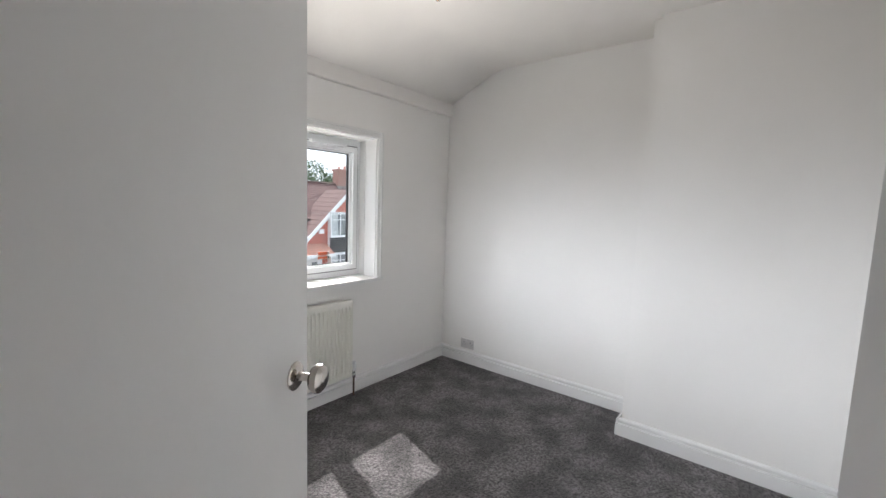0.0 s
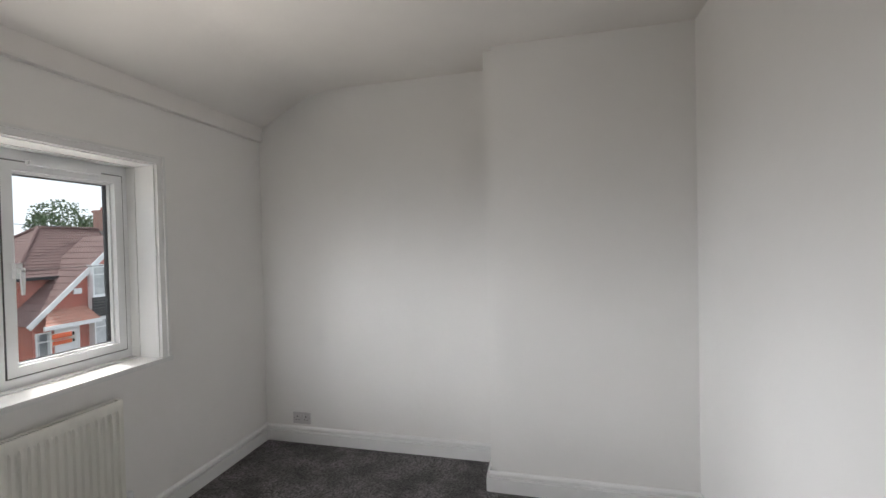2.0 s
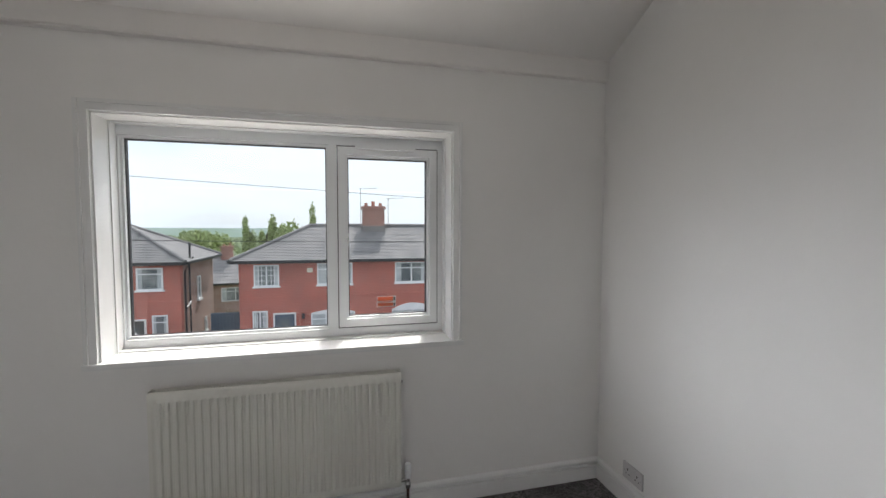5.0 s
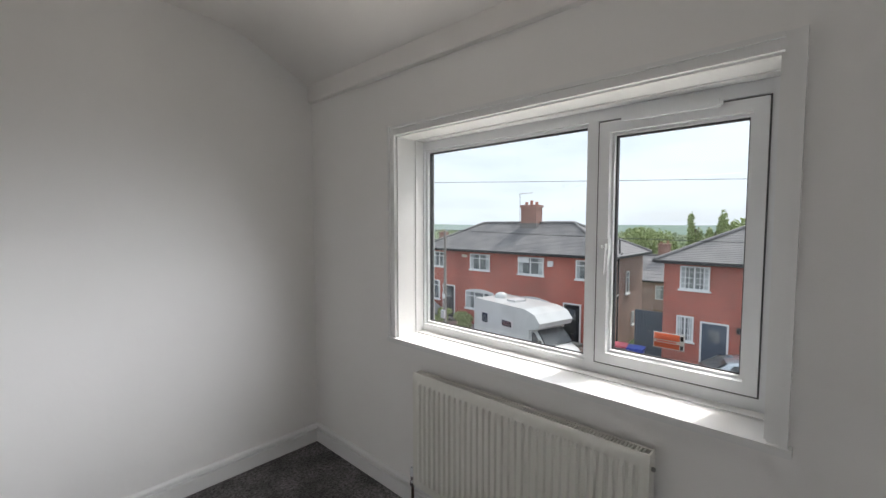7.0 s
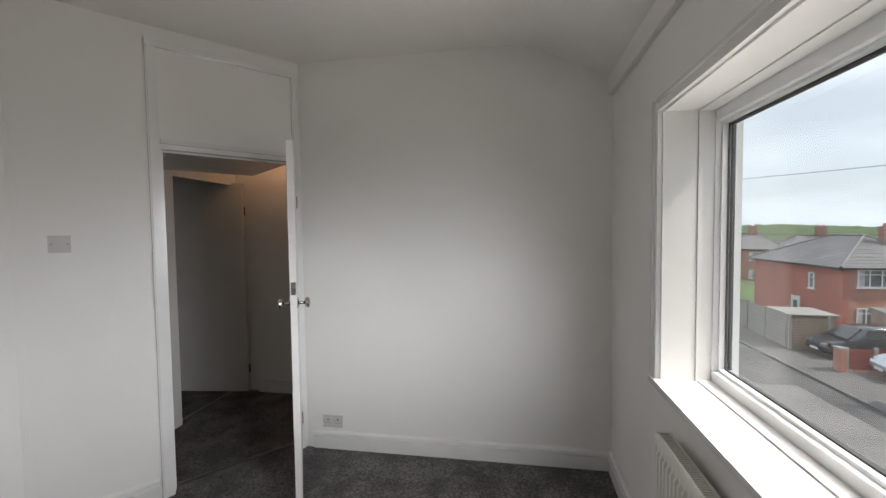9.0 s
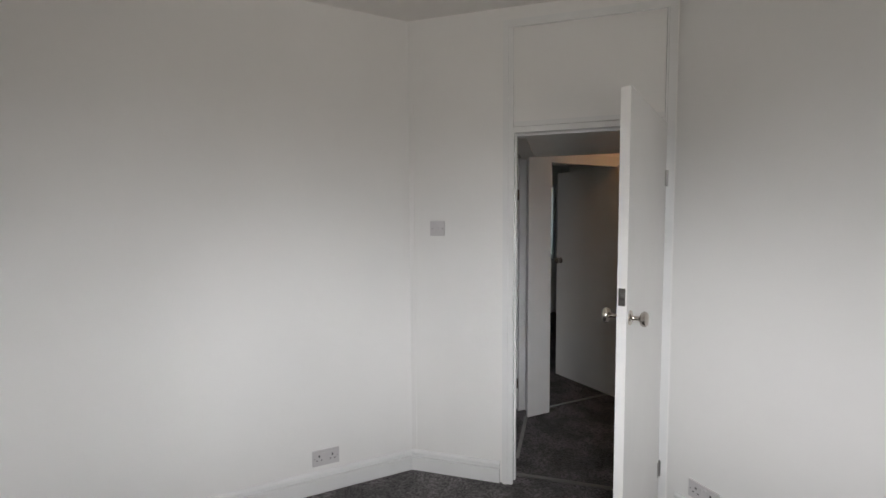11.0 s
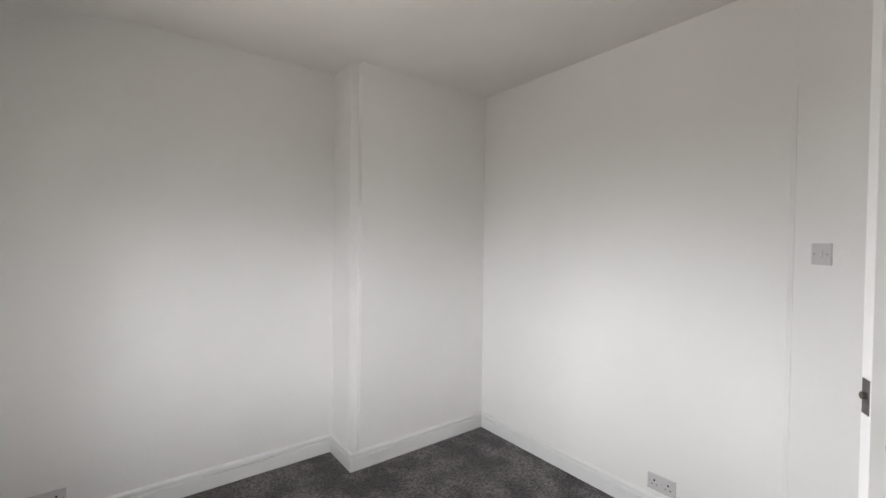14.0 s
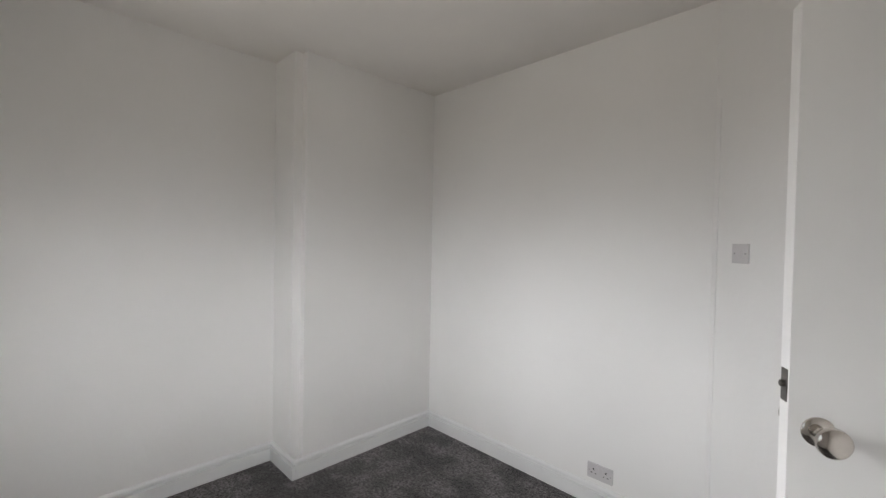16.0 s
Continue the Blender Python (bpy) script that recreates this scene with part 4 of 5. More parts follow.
def house_door(h, m, x0, x1, z0, z1, mat, arch=0.0):
    bm = bmesh.new()
    box(bm, (x0 - 0.07, -0.05, z0), (x0, 0.02, z1 + 0.07), m)
    box(bm, (x1, -0.05, z0), (x1 + 0.07, 0.02, z1 + 0.07), m)
    box(bm, (x0, -0.05, z1), (x1, 0.02, z1 + 0.07), m)
    part("door_surround", bm, WHITE_TRIM, h)
    d = boxes("door", [((x0, -0.03, z0), (x1, 0.01, z1))], mat, h, "panelled front door", m=m)
    c = (x0 + x1) / 2
    boxes("door_panel", [((c - 0.28, -0.042, z0 + 0.15), (c - 0.05, -0.03, z0 + 0.8)), ((c + 0.05, -0.042, z0 + 0.15), (c + 0.28, -0.03, z0 + 0.8))], mat, d, m=m)
    boxes("door_glass", [((c - 0.2, -0.04, z1 - 0.75), (c + 0.2, -0.03, z1 - 0.25))], HOUSE_GLASS, d, m=m)
    boxes("step", [((x0 - 0.2, -0.45, z0 - 0.15), (x1 + 0.2, 0, z0))], CONCRETE, h, m=m)


def chimney(h, m, x, y, w, d, z0, z1, pots=3, mat=None):
    bm = bmesh.new()
    box(bm, (x - w / 2, y - d / 2, z0), (x + w / 2, y + d / 2, z1), m)
    c = part("chimney", bm, mat or BRICK_STACK, h)
    boxes("cap", [((x - w / 2 - 0.06, y - d / 2 - 0.06, z1 - 0.16), (x + w / 2 + 0.06, y + d / 2 + 0.06, z1 - 0.02))], mat or BRICK_STACK, c, m=m)
    boxes("flashing", [((x - w / 2 - 0.03, y - d / 2 - 0.03, z0), (x + w / 2 + 0.03, y + d / 2 + 0.03, z0 + 0.35))], SLATE_PALE, c, m=m)
    for k in range(pots):
        bm = bmesh.new()
        lathe(bm, [(0.10, z1 - 0.02), (0.085, z1 + 0.12 + 0.09 * (k % 2)), (0.10, z1 + 0.14 + 0.09 * (k % 2)), (0.10, z1 + 0.18 + 0.09 * (k % 2))], m @ Matrix.Translation((x + (k - (pots - 1) / 2) * w / max(pots, 1), y, 0)), 12)
        part("chimney_pot", bm, BRICK_ORANGE, c)


def aerial(h, m, x, y, z0, z1):
    bm = bmesh.new()
    tube(bm, [m @ Vector((x, y, z0)), m @ Vector((x, y, z1))], 0.02, 6)
    tube(bm, [m @ Vector((x - 0.1, y, z1 - 0.05)), m @ Vector((x + 0.9, y, z1 + 0.02))], 0.012, 6)
    for k in range(6):
        tube(bm, [m @ Vector((x + 0.1 + k * 0.13, y - 0.18, z1)), m @ Vector((x + 0.1 + k * 0.13, y + 0.18, z1))], 0.007, 5)
    part("aerial", bm, AERIAL, h, "grey television aerial")


def hip_house(name, m, x0, x1, depth, zg, ze, zr, label, front, side, roof_mat=None, ridge_in=3.0, courses=24, hipped=True):
    """A two-storey house with a hipped roof; its front stands on y = 0 of m and looks to -y."""
    h = thing(name, m @ Matrix.Translation(((x0 + x1) / 2, depth / 2, zg)), label, "house")
    rm = roof_mat or SLATE
    boxes("wall", [((x0, 0, zg - 1.5), (x1, 0.3, ze))], front, h, "brick front wall", m=m)
    boxes("wall", [((x0 + 0.002, 0.3, zg - 1.5), (x0 + 0.3, depth, ze))], side, h, m=m)
    boxes("wall", [((x1 - 0.3, 0.3, zg - 1.5), (x1 - 0.002, depth, ze))], side, h, m=m)
    boxes("wall", [((x0 + 0.3, depth - 0.3, zg - 1.5), (x1 - 0.3, depth, ze))], side, h, m=m)
    o, ym = 0.32, depth / 2
    E = [(x0 - o, -o, ze), (x1 + o, -o, ze), (x1 + o, depth + o, ze), (x0 - o, depth + o, ze)]
    R0, R1 = (x0 + ridge_in, ym, zr), (x1 - ridge_in, ym, zr)
    bm = bmesh.new()
    slope(bm, E[0], E[1], R0, R1, courses)
    slope(bm, E[2], E[3], R1, R0, courses)
    slope(bm, E[1], E[2], R1, R1, courses)
    slope(bm, E[3], E[0], R0, R0, courses)
    bm.faces.new([bm.verts.new(c) for c in (E[0], E[3], E[2], E[1])])
    bm.transform(m)
    part("roof", bm, rm, h, "roof in overlapping courses")
    for a, b in ((R0, R1), (E[0], R0), (E[1], R1), (E[2], R1), (E[3], R0)):
        bm = bmesh.new()
        tube(bm, [m @ (Vector(a) + Vector((0, 0, 0.03))), m @ (Vector(b) + Vector((0, 0, 0.03)))], 0.085, 8)
        part("ridge_tiles", bm, rm, h)
    boxes("gutter", [((x0 - o, -o - 0.09, ze - 0.10), (x1 + o, -o + 0.03, ze + 0.02)), ((x0 - o - 0.09, -o, ze - 0.10), (x0 - o + 0.03, depth + o, ze + 0.02)), ((x1 + o - 0.03, -o, ze - 0.10), (x1 + o + 0.09, depth + o, ze + 0.02))], BLACK_TRIM, h, "black gutter and fascia", m=m)
    boxes("soffit", [((x0 - o + 0.03, -o + 0.03, ze - 0.14), (x1 + o - 0.03, 0, ze - 0.02))], BLACK_TRIM, h, m=m)
    return h


def downpipe(h, m, x, y, z0, z1):
    bm = bmesh.new()
    tube(bm, [m @ Vector((x, y - 0.25, z1)), m @ Vector((x, y - 0.07, z1 - 0.35)), m @ Vector((x, y - 0.07, z0))], 0.04, 8)
    part("downpipe", bm, BLACK_TRIM, h)


def side_frame(m, x, sign):
    """The frame of a side wall at x, seen from outside."""
    return m @ Matrix(((0, -sign, 0, x), (sign, 0, 0, 0), (0, 0, 1, 0), (0, 0, 0, 1)))


FY0 = 18.43
MA = Matrix.Translation((0, FY0, 0))
hA = hip_house("semi_detached_house", MA, -20.6, -8.3, 4.9, -4.75, -0.06, 1.55, "pair of red brick houses with grey slate hipped roof, opposite", BRICK_RED, BRICK_BROWN)
for x0, x1, b in ((-19.95, -18.9, 1), (-16.85, -15.35, 1), (-13.40, -11.80, 1), (-10.0, -8.97, 0)):
    house_window(hA, MA, x0, x1, -1.28, -0.31, b)
house_window(hA, MA, -20.1, -19.4, -3.45, -2.2, 0)
house_door(hA, MA, -19.05, -18.15, -4.5, -2.48, DOOR_BLACK)
house_window(hA, MA, -17.2, -15.05, -3.72, -2.62, 2, arch=0.16)
house_window(hA, MA, -13.6, -11.4, -3.72, -2.66, 2, arch=0.18)
house_door(hA, MA, -10.58, -9.75, -4.5, -2.62, DOOR_BLACK)
house_window(hA, MA, -9.45, -8.84, -3.54, -2.40, 0)
boxes("string_course", [((-20.6, -0.03, -1.86), (-8.3, 0, -1.78))], BRICK_RED, hA, m=MA)
chimney(hA, MA, -13.95, 2.3, 1.05, 0.7, 1.2, 2.65)
aerial(hA, MA, -14.9, 2.5, 1.3, 3.4)
boxes("alarm_box", [((-11.55, -0.1, -0.75), (-11.25, 0, -0.45))], WHITE_TRIM, hA, bevel=0.02, m=MA)
boxes("alarm_box", [((-17.45, -0.08, -0.55), (-17.1, 0, -0.40))], ALARM, hA, bevel=0.02, m=MA)
boxes("vent_light", [((-13.34, -0.16, -0.62), (-12.65, -0.12, -0.36))], WHITE_TRIM, hA, "top light standing ajar", m=MA @ pose(0, 0, 0, 0, 0, 0))
SA = side_frame(MA, -8.3, 1)
for y, z1 in ((0.35, -0.2), (0.95, 0.1)):
    downpipe(hA, SA, y, 0, -4.7, z1)
bm = bmesh.new()
tube(bm, [SA @ Vector((0.95, -0.1, 0.0)), SA @ Vector((0.95, -0.1, 0.75))], 0.05, 8)
part("vent_pipe", bm, BLACK_TRIM, hA, "black vent pipe")
bm = bmesh.new()
tube(bm, [SA @ Vector((0.35, -0.1, -2.2)), SA @ Vector((0.95, -0.1, -2.0))], 0.05, 8)
part("soil_pipe", bm, BLACK_TRIM, hA, "black soil pipe")
house_window(hA, SA, 2.2, 2.65, -2.1, -0.95, 0)
house_window(hA, SA, 3.2, 3.5, -3.9, -3.2, 0)

MB = Matrix.Translation((0, FY0, 0))
hB = hip_house("semi_detached_house", MB, -5.93, 6.45, 4.9, -4.75, -0.06, 1.55, "pair of red brick houses with white windows and slate roof, opposite", BRICK_RED, BRICK_BROWN)


def grid_window(h, m, x0, x1, z0, z1):
    w = house_window(h, m, x0, x1, z0, z1, 1, transom=False)
    bm = bmesh.new()
    n = 3
    for half in (0, 1):
        a, b = x0 + (x1 - x0) * half / 2 + 0.06, x0 + (x1 - x0) * (half + 1) / 2 - 0.06
        for k in range(1, n):
            x = a + (b - a) * k / n
            box(bm, (x - 0.012, -0.045, z0 + 0.06), (x + 0.012, -0.012, z1 - 0.06), m)
        for k in range(1, 4):
            z = z0 + (z1 - z0) * k / 4
            box(bm, (a, -0.043, z - 0.012), (b, -0.012, z + 0.012), m)
    part("glazing_bar", bm, WHITE_TRIM, w)


grid_window(hB, MB, -5.30, -4.20, -1.27, -0.27)
grid_window(hB, MB, -5.38, -4.73, -3.50, -2.42)
house_door(hB, MB, -4.42, -3.55, -4.5, -2.62, DOOR_BLUE)
house_window(hB, MB, -2.50, -0.85, -1.27, -0.24, 2, CURTAIN)
house_window(hB, MB, -2.80, -0.75, -3.70, -2.62, 2, CURTAIN, arch=0.14)
boxes("alarm_box", [((-2.95, -0.09, -0.66), (-2.70, 0, -0.46))], ALARM, hB, bevel=0.02, m=MB)
house_window(hB, MB, 1.22, 2.86, -1.28, -0.26, 1)
house_window(hB, MB, 1.05, 3.15, -3.72, -2.62, 1, CURTAIN, arch=0.30)
house_window(hB, MB, 4.82, 5.60, -1.27, -0.26, 0)
house_window(hB, MB, 5.05, 5.65, -2.95, -2.10, 0)
house_door(hB, MB, 3.75, 4.55, -4.5, -2.62, WHITE_TRIM)
boxes("vent", [((3.0, -0.05, -0.66), (3.22, 0, -0.38))], WHITE_TRIM, hB, m=MB)
boxes("wall_lamp", [((-3.22, -0.16, -2.85), (-3.08, 0, -2.62))], BLACK_TRIM, hB, "black wall lantern", m=MB)
boxes("letter_box", [((-3.10, -0.14, -3.55), (-2.84, 0, -3.25))], BLACK_TRIM, hB, m=MB)
chimney(hB, MB, 0.35, 2.3, 1.15, 0.75, 1.2, 2.6)
aerial(hB, MB, -0.3, 2.6, 1.3, 3.6)
aerial(hB, MB, 1.2, 2.6, 1.3, 3.1)
boxes("string_course", [((-5.93, -0.03, -1.86), (6.45, 0, -1.78))], BRICK_RED, hB, m=MB)
boxes("roof_light", [((-2.6, 0.6, 0.30), (-2.1, 1.0, 0.42))], SLATE_PALE, hB, m=MB)

# house with the catslide gable
MD = Matrix.Translation((0, 19.5, 0))
hD = hip_house("detached_house", Matrix.Translation((0, 21.0, 0)), 10.85, 19.0, 5.6, -4.5, 0.30, 2.75, "red brick house with brown tiled roof and catslide gable", BRICK_RED, BRICK_BROWN, TILE_BROWN, 2.6, 17)
ax, az, lx, lz = 14.3, 2.25, 10.15, -1.72
rx, rz = 18.4, -1.6
bm = bmesh.new()
prism(bm, [(lx + 0.25, -6.0), (rx - 0.25, -6.0), (rx - 0.25, rz + 0.15), (ax, az - 0.1), (lx + 0.25, lz + 0.12)], 1.5, MD @ Matrix(((1, 0, 0, 0), (0, 0, 1, 0), (0, 1, 0, 0), (0, 0, 0, 1))))
part("gable_wall", bm, BRICK_RED, hD, "red brick gable")
bm = bmesh.new()
slope(bm, (lx, -0.15, lz), (lx, 2.3, lz), (ax, -0.15, az), (ax, 2.3, az), 14)
slope(bm, (rx, 2.3, rz), (rx, -0.15, rz), (ax, 2.3, az), (ax, -0.15, az), 14)
bm.transform(MD)
part("roof", bm, TILE_BROWN, hD, "steep gable roof")
bm = bmesh.new()
for (xa, za), (xb, zb) in (((lx - 0.05, lz - 0.02), (ax, az - 0.02)), ((rx + 0.05, rz - 0.02), (ax, az - 0.02))):
    d = Vector((xb - xa, 0, zb - za))
    n = Vector((-d.z, 0, d.x)).normalized() * (1 if xb > xa else -1)
    p = [Vector((xa, -0.2, za)), Vector((xb, -0.2, zb)), Vector((xb, -0.2, zb)) - n * 0.22, Vector((xa, -0.2, za)) - n * 0.22]
    q = [v + Vector((0, 0.06, 0)) for v in p]
    V = [bm.verts.new(MD @ v) for v in p + q]
    for f in ((0, 1, 2, 3), (7, 6, 5, 4), (0, 4, 5, 1), (1, 5, 6, 2), (2, 6, 7, 3), (3, 7, 4, 0)):
        bm.faces.new([V[i] for i in f])
part("barge_board", bm, WHITE_TRIM, hD, "white painted barge board")
house_window(hD, MD @ Matrix.Translation((0, -0.35, 0)), 12.7, 15.6, -0.72, 0.72, 3)
boxes("bay", [((12.72, -0.33, -5.0), (15.58, 0, 0.80))], WHITE_TRIM, hD, m=MD)
boxes("hung_tiles", [((12.66, -0.42, -1.74 + k * 0.14), (15.64, -0.33 + 0.004, -1.62 + k * 0.14)) for k in range(7)], BLACK_TRIM, hD, "dark tile hanging under the bay window", m=MD)
house_window(hD, MD @ Matrix.Translation((0, -0.35, 0)), 12.7, 15.6, -3.3, -1.85, 3)
boxes("alarm_box", [((12.05, -0.1, -0.55), (12.4, 0, -0.28))], WHITE_TRIM, hD, bevel=0.03, m=MD)
bm = bmesh.new()
slope(bm, (10.3, -0.95, -1.75), (12.6, -0.95, -1.75), (11.0, 0.0, -1.15), (12.6, 0.0, -1.15), 5)
bm.transform(MD)
part("porch_roof", bm, BRICK_ORANGE, hD, "red tiled porch canopy")
boxes("porch_fascia", [((10.25, -1.0, -1.9), (12.62, -0.9, -1.72))], WHITE_TRIM, hD, m=MD)
house_door(hD, MD, 11.3, 12.2, -4.2, -2.05, WHITE_TRIM)
house_window(hD, MD, 10.5, 11.1, -3.6, -2.1, 0)
MD2 = side_frame(Matrix.Translation((0, 21.0, 0)), 10.85, -1)
house_window(hD, MD2 @ Matrix.Translation((-5.6, 0, 0)), 1.2, 1.7, -1.6, -0.5, 0)
house_window(hD, MD2 @ Matrix.Translation((-5.6, 0, 0)), 4.2, 5.3, -0.95, 0.05, 1)
downpipe(hD, MD2 @ Matrix.Translation((-5.6, 0, 0)), 3.6, 0, -4.5, 0.25)
chimney(hD, MD, 17.0, 4.2, 1.1, 0.7, 2.3, 3.9, 2)

# the house round the bend, turned to the side street
MC = pose(-28.6, 18.45, 0, 0, 0, 90)
hC = hip_house("corner_house", Matrix.Translation((0, 18.45, 0)), -37.6, -28.6, 6.5, -5.9, -0.95, 0.85, "orange-red brick house with slate roof at the bend", BRICK_RED, BRICK_ORANGE, None, 3.1)
house_window(hC, MC, 0.75, 2.6, -2.12, -1.08, 2)
house_window(hC, MC, 4.05, 5.95, -2.12, -1.08, 2)
house_window(hC, MC, 0.75, 2.2, -4.4, -3.35, 2)
SC = side_frame(MC, 0, -1) @ Matrix.Translation((-9.0, 0, 0))
house_window(hC, SC, 6.2, 6.7, -2.5, -1.5, 0)
house_door(hC, SC, 4.6, 5.3, -4.9, -3.3, WHITE_TRIM)
chimney(hC, MC, 3.7, 2.2, 0.42, 0.42, 0.2, 1.45, 1)
boxes("string_course", [((0, -0.03, -2.75), (6.5, 0, -2.68))], BRICK_ORANGE, hC, m=MC)

# further houses down the hill
far_spots = ((-12.0, 37, -8.3, 8, 10), (-33, 40, -8.0, 9, -12), (-46, 52, -9.0, 10, -20), (-58, 36, -6.6, 8, 75), (-63, 30, -6.4, 9, 62), (-44, 33, -7.0, 8, 60), (-30, 62, -10.0, 10, 5), (-75, 55, -9.5, 10, 30), (5, 48, -9.0, 9, 0), (-52, 70, -11, 10, 10), (-39.5, 37, -7.6, 11, 8), (-52, 45, -8.0, 11, 5), (-67, 47, -8.2, 10, 15), (-86, 61, -9.2, 12, 20), (-101, 80, -10.0, 12, 10), (-61, 61, -9.0, 12, 0), (-76, 76, -9.6, 14, 0), (-41, 76, -9.8, 12, 5), (-92, 41, -7.4, 10, 70), (-112, 51, -8.2, 10, 70), (-126, 71, -9.4, 12, 60))
for fx, fy, fz, fw, turn in far_spots:
    mf = pose(fx, fy, 0, 0, 0, turn)
    hf = hip_house("distant_house", mf, -fw / 2, fw / 2, 6, fz, fz + 4.9, fz + 6.9, "distant red brick house with grey roof", BRICK_ORANGE if turn > 20 else BRICK_BROWN, BRICK_BROWN, SLATE, 2.8, 8)
    tagged(hf, group="distant houses")
    for sx in (-0.36, 0.08):
        for zz in (0.9, 3.3):
            house_window(hf, mf, sx * fw, sx * fw + 2.2, fz + zz, fz + zz + 1.2, 1, sill=False)
    chimney(hf, mf, 1.0, 3, 1.0, 0.7, fz + 6.4, fz + 8.0, 2)


# ---- street things ----
gz = ground_z

# flat-roofed garage beside the bend
mg = pose(-24.9, 20.2, -5.55, 0, 0, 72)
g = thing("garage", mg, "flat-roofed brick garage with a white up-and-over door", "garage")
boxes("wall", [((-1.9, 0, -0.4), (-1.6, 1.9, 2.35)), ((0.8, 0, -0.4), (1.9, 1.9, 2.35)), ((-1.6, 0, 2.0), (0.8, 0.3, 2.35)), ((-1.6, 1.6, -0.4), (0.8, 1.9, 2.35))], BRICK_BROWN, g, m=mg)
boxes("roof", [((-1.95, -0.35, 2.35), (2.15, 2.0, 2.50))], SLATE_PALE, g, "felt flat roof", m=mg)
boxes("fascia", [((-1.98, -0.40, 2.28), (2.18, -0.35, 2.52))], TIMBER, g, m=mg)
gd = boxes("garage_door", [((-1.58, 0.08, 0), (0.78, 0.12, 1.98))], WHITE_TRIM, g, "white garage door", m=mg)
boxes("door_rib", [((-1.55, 0.065, 0.2 + 0.28 * k), (0.75, 0.08, 0.22 + 0.28 * k)) for k in range(6)], WHITE_TRIM, gd, m=mg)


def panel_fence(x0, y0, x1, y1, height, mat, post_mat, label, bays, boards=9):
    """Posts with boarded panels between them, from one end to the other."""
    d = Vector((x1 - x0, y1 - y0, 0))
    ang = math.degrees(math.atan2(d.y, d.x))
    m = pose(x0, y0, gz(x0, y0) + 0.05, 0, 0, ang)
    f = thing("fence", m, label, "fence")
    w = d.length / bays
    for k in range(bays + 1):
        boxes("post", [((k * w - 0.06, -0.06, -0.3), (k * w + 0.06, 0.06, height + 0.08))], post_mat, f, m=m)
    for k in range(bays):
        for b in range(boards):
            z = 0.05 + (height - 0.05) * b / boards
            boxes("board", [((k * w + 0.06, -0.02 + 0.008 * (b % 2), z), ((k + 1) * w - 0.06, 0.012 + 0.008 * (b % 2), z + (height - 0.05) / boards - 0.012))], mat, f, m=m)
    return f


panel_fence(-37, 14.1, -24.6, 13.25, 1.75, CONCRETE, CONCRETE, "grey boarded fence with concrete posts", 6)
panel_fence(-24.4, 13.3, -24.15, 14.9, 1.7, TIMBER, CONCRETE, "weathered timber fence panel", 1, 12)
panel_fence(-21.3, 13.7, -21.5, 18.3, 0.95, TIMBER_RED, CONCRETE, "low red-stained boarded fence", 4, 4)
panel_fence(-7.9, 24.5, -6.2, 24.5, 1.3, TIMBER, TIMBER, "timber back garden fence", 1)


def brick_wall(x0, y0, x1, y1, height, label, pier=True):
    d = Vector((x1 - x0, y1 - y0, 0))
    m = pose(x0, y0, gz(x0, y0) + 0.05, 0, 0, math.degrees(math.atan2(d.y, d.x)))
    w = thing("garden_wall", m, label, "wall")
    boxes("wall", [((0, -0.11, -0.3), (d.length, 0.11, height))], BRICK_ORANGE, w, m=m)
    boxes("coping", [((0, -0.14, height), (d.length, 0.14, height + 0.06))], CONCRETE, w, bevel=0.01, m=m)
    if pier:
        for x in (0, d.length):
            boxes("pier", [((x - 0.2, -0.2, -0.3), (x + 0.2, 0.2, height + 0.28))], BRICK_ORANGE, w, m=m)
            boxes("cap", [((x - 0.24, -0.24, height + 0.28), (x + 0.24, 0.24, height + 0.36))], CONCRETE, w, bevel=0.02, m=m)


brick_wall(-16.9, 14.15, -12.9, 14.15, 0.55, "low red brick front garden wall with piers")
brick_wall(-21.3, 13.3, -20.85, 13.3, 1.05, "short red brick gate pier with a flat cap", False)
brick_wall(-0.2, 14.2, 6.6, 14.2, 0.6, "low red brick front garden wall")

mshed = pose(-25.6, 14.6, gz(-25, 15) + 0.03, 0, 0, 86)
shed = thing("garden_shed", mshed, "low timber shed with a pale sheet roof behind the fence", "shed")
for x0, x1, y0, y1 in ((-1.05, 0.9, -1.0, -0.94), (-1.05, 0.9, 0.94, 1.0), (-1.05, -0.99, -0.94, 0.94), (0.84, 0.9, -0.94, 0.94)):
    boxes("wall", [((x0, y0, 0), (x1, y1, 1.72))], TIMBER, shed, m=mshed)
boxes("roof", [((-1.2, -1.15, 1.72), (1.0, 1.15, 1.78))], CONCRETE, shed, "pale corrugated sheet roof", m=mshed)

mgate = pose(-7.36, 19.3, gz(-7, 19) + 0.05)
gate = thing("side_gate", mgate, "tall blue-grey boarded side gate between houses", "gate")
boxes("gate_frame", [((0, -0.04, 0), (0.08, 0.04, 2.1)), ((1.27, -0.04, 0), (1.35, 0.04, 2.1)), ((0.08, -0.04, 2.0), (1.27, 0.04, 2.1))], GATE_BLUE, gate, m=mgate)
for k in range(8):
    x = 0.085 + k * 0.148
    boxes("board", [((x, -0.02, 0.03), (x + 0.142, 0.015, 1.99))], GATE_BLUE, gate, m=mgate)
boxes("hasp", [((0.6, -0.04, 1.1), (0.7, -0.02, 1.16))], STEEL, gate, m=mgate)


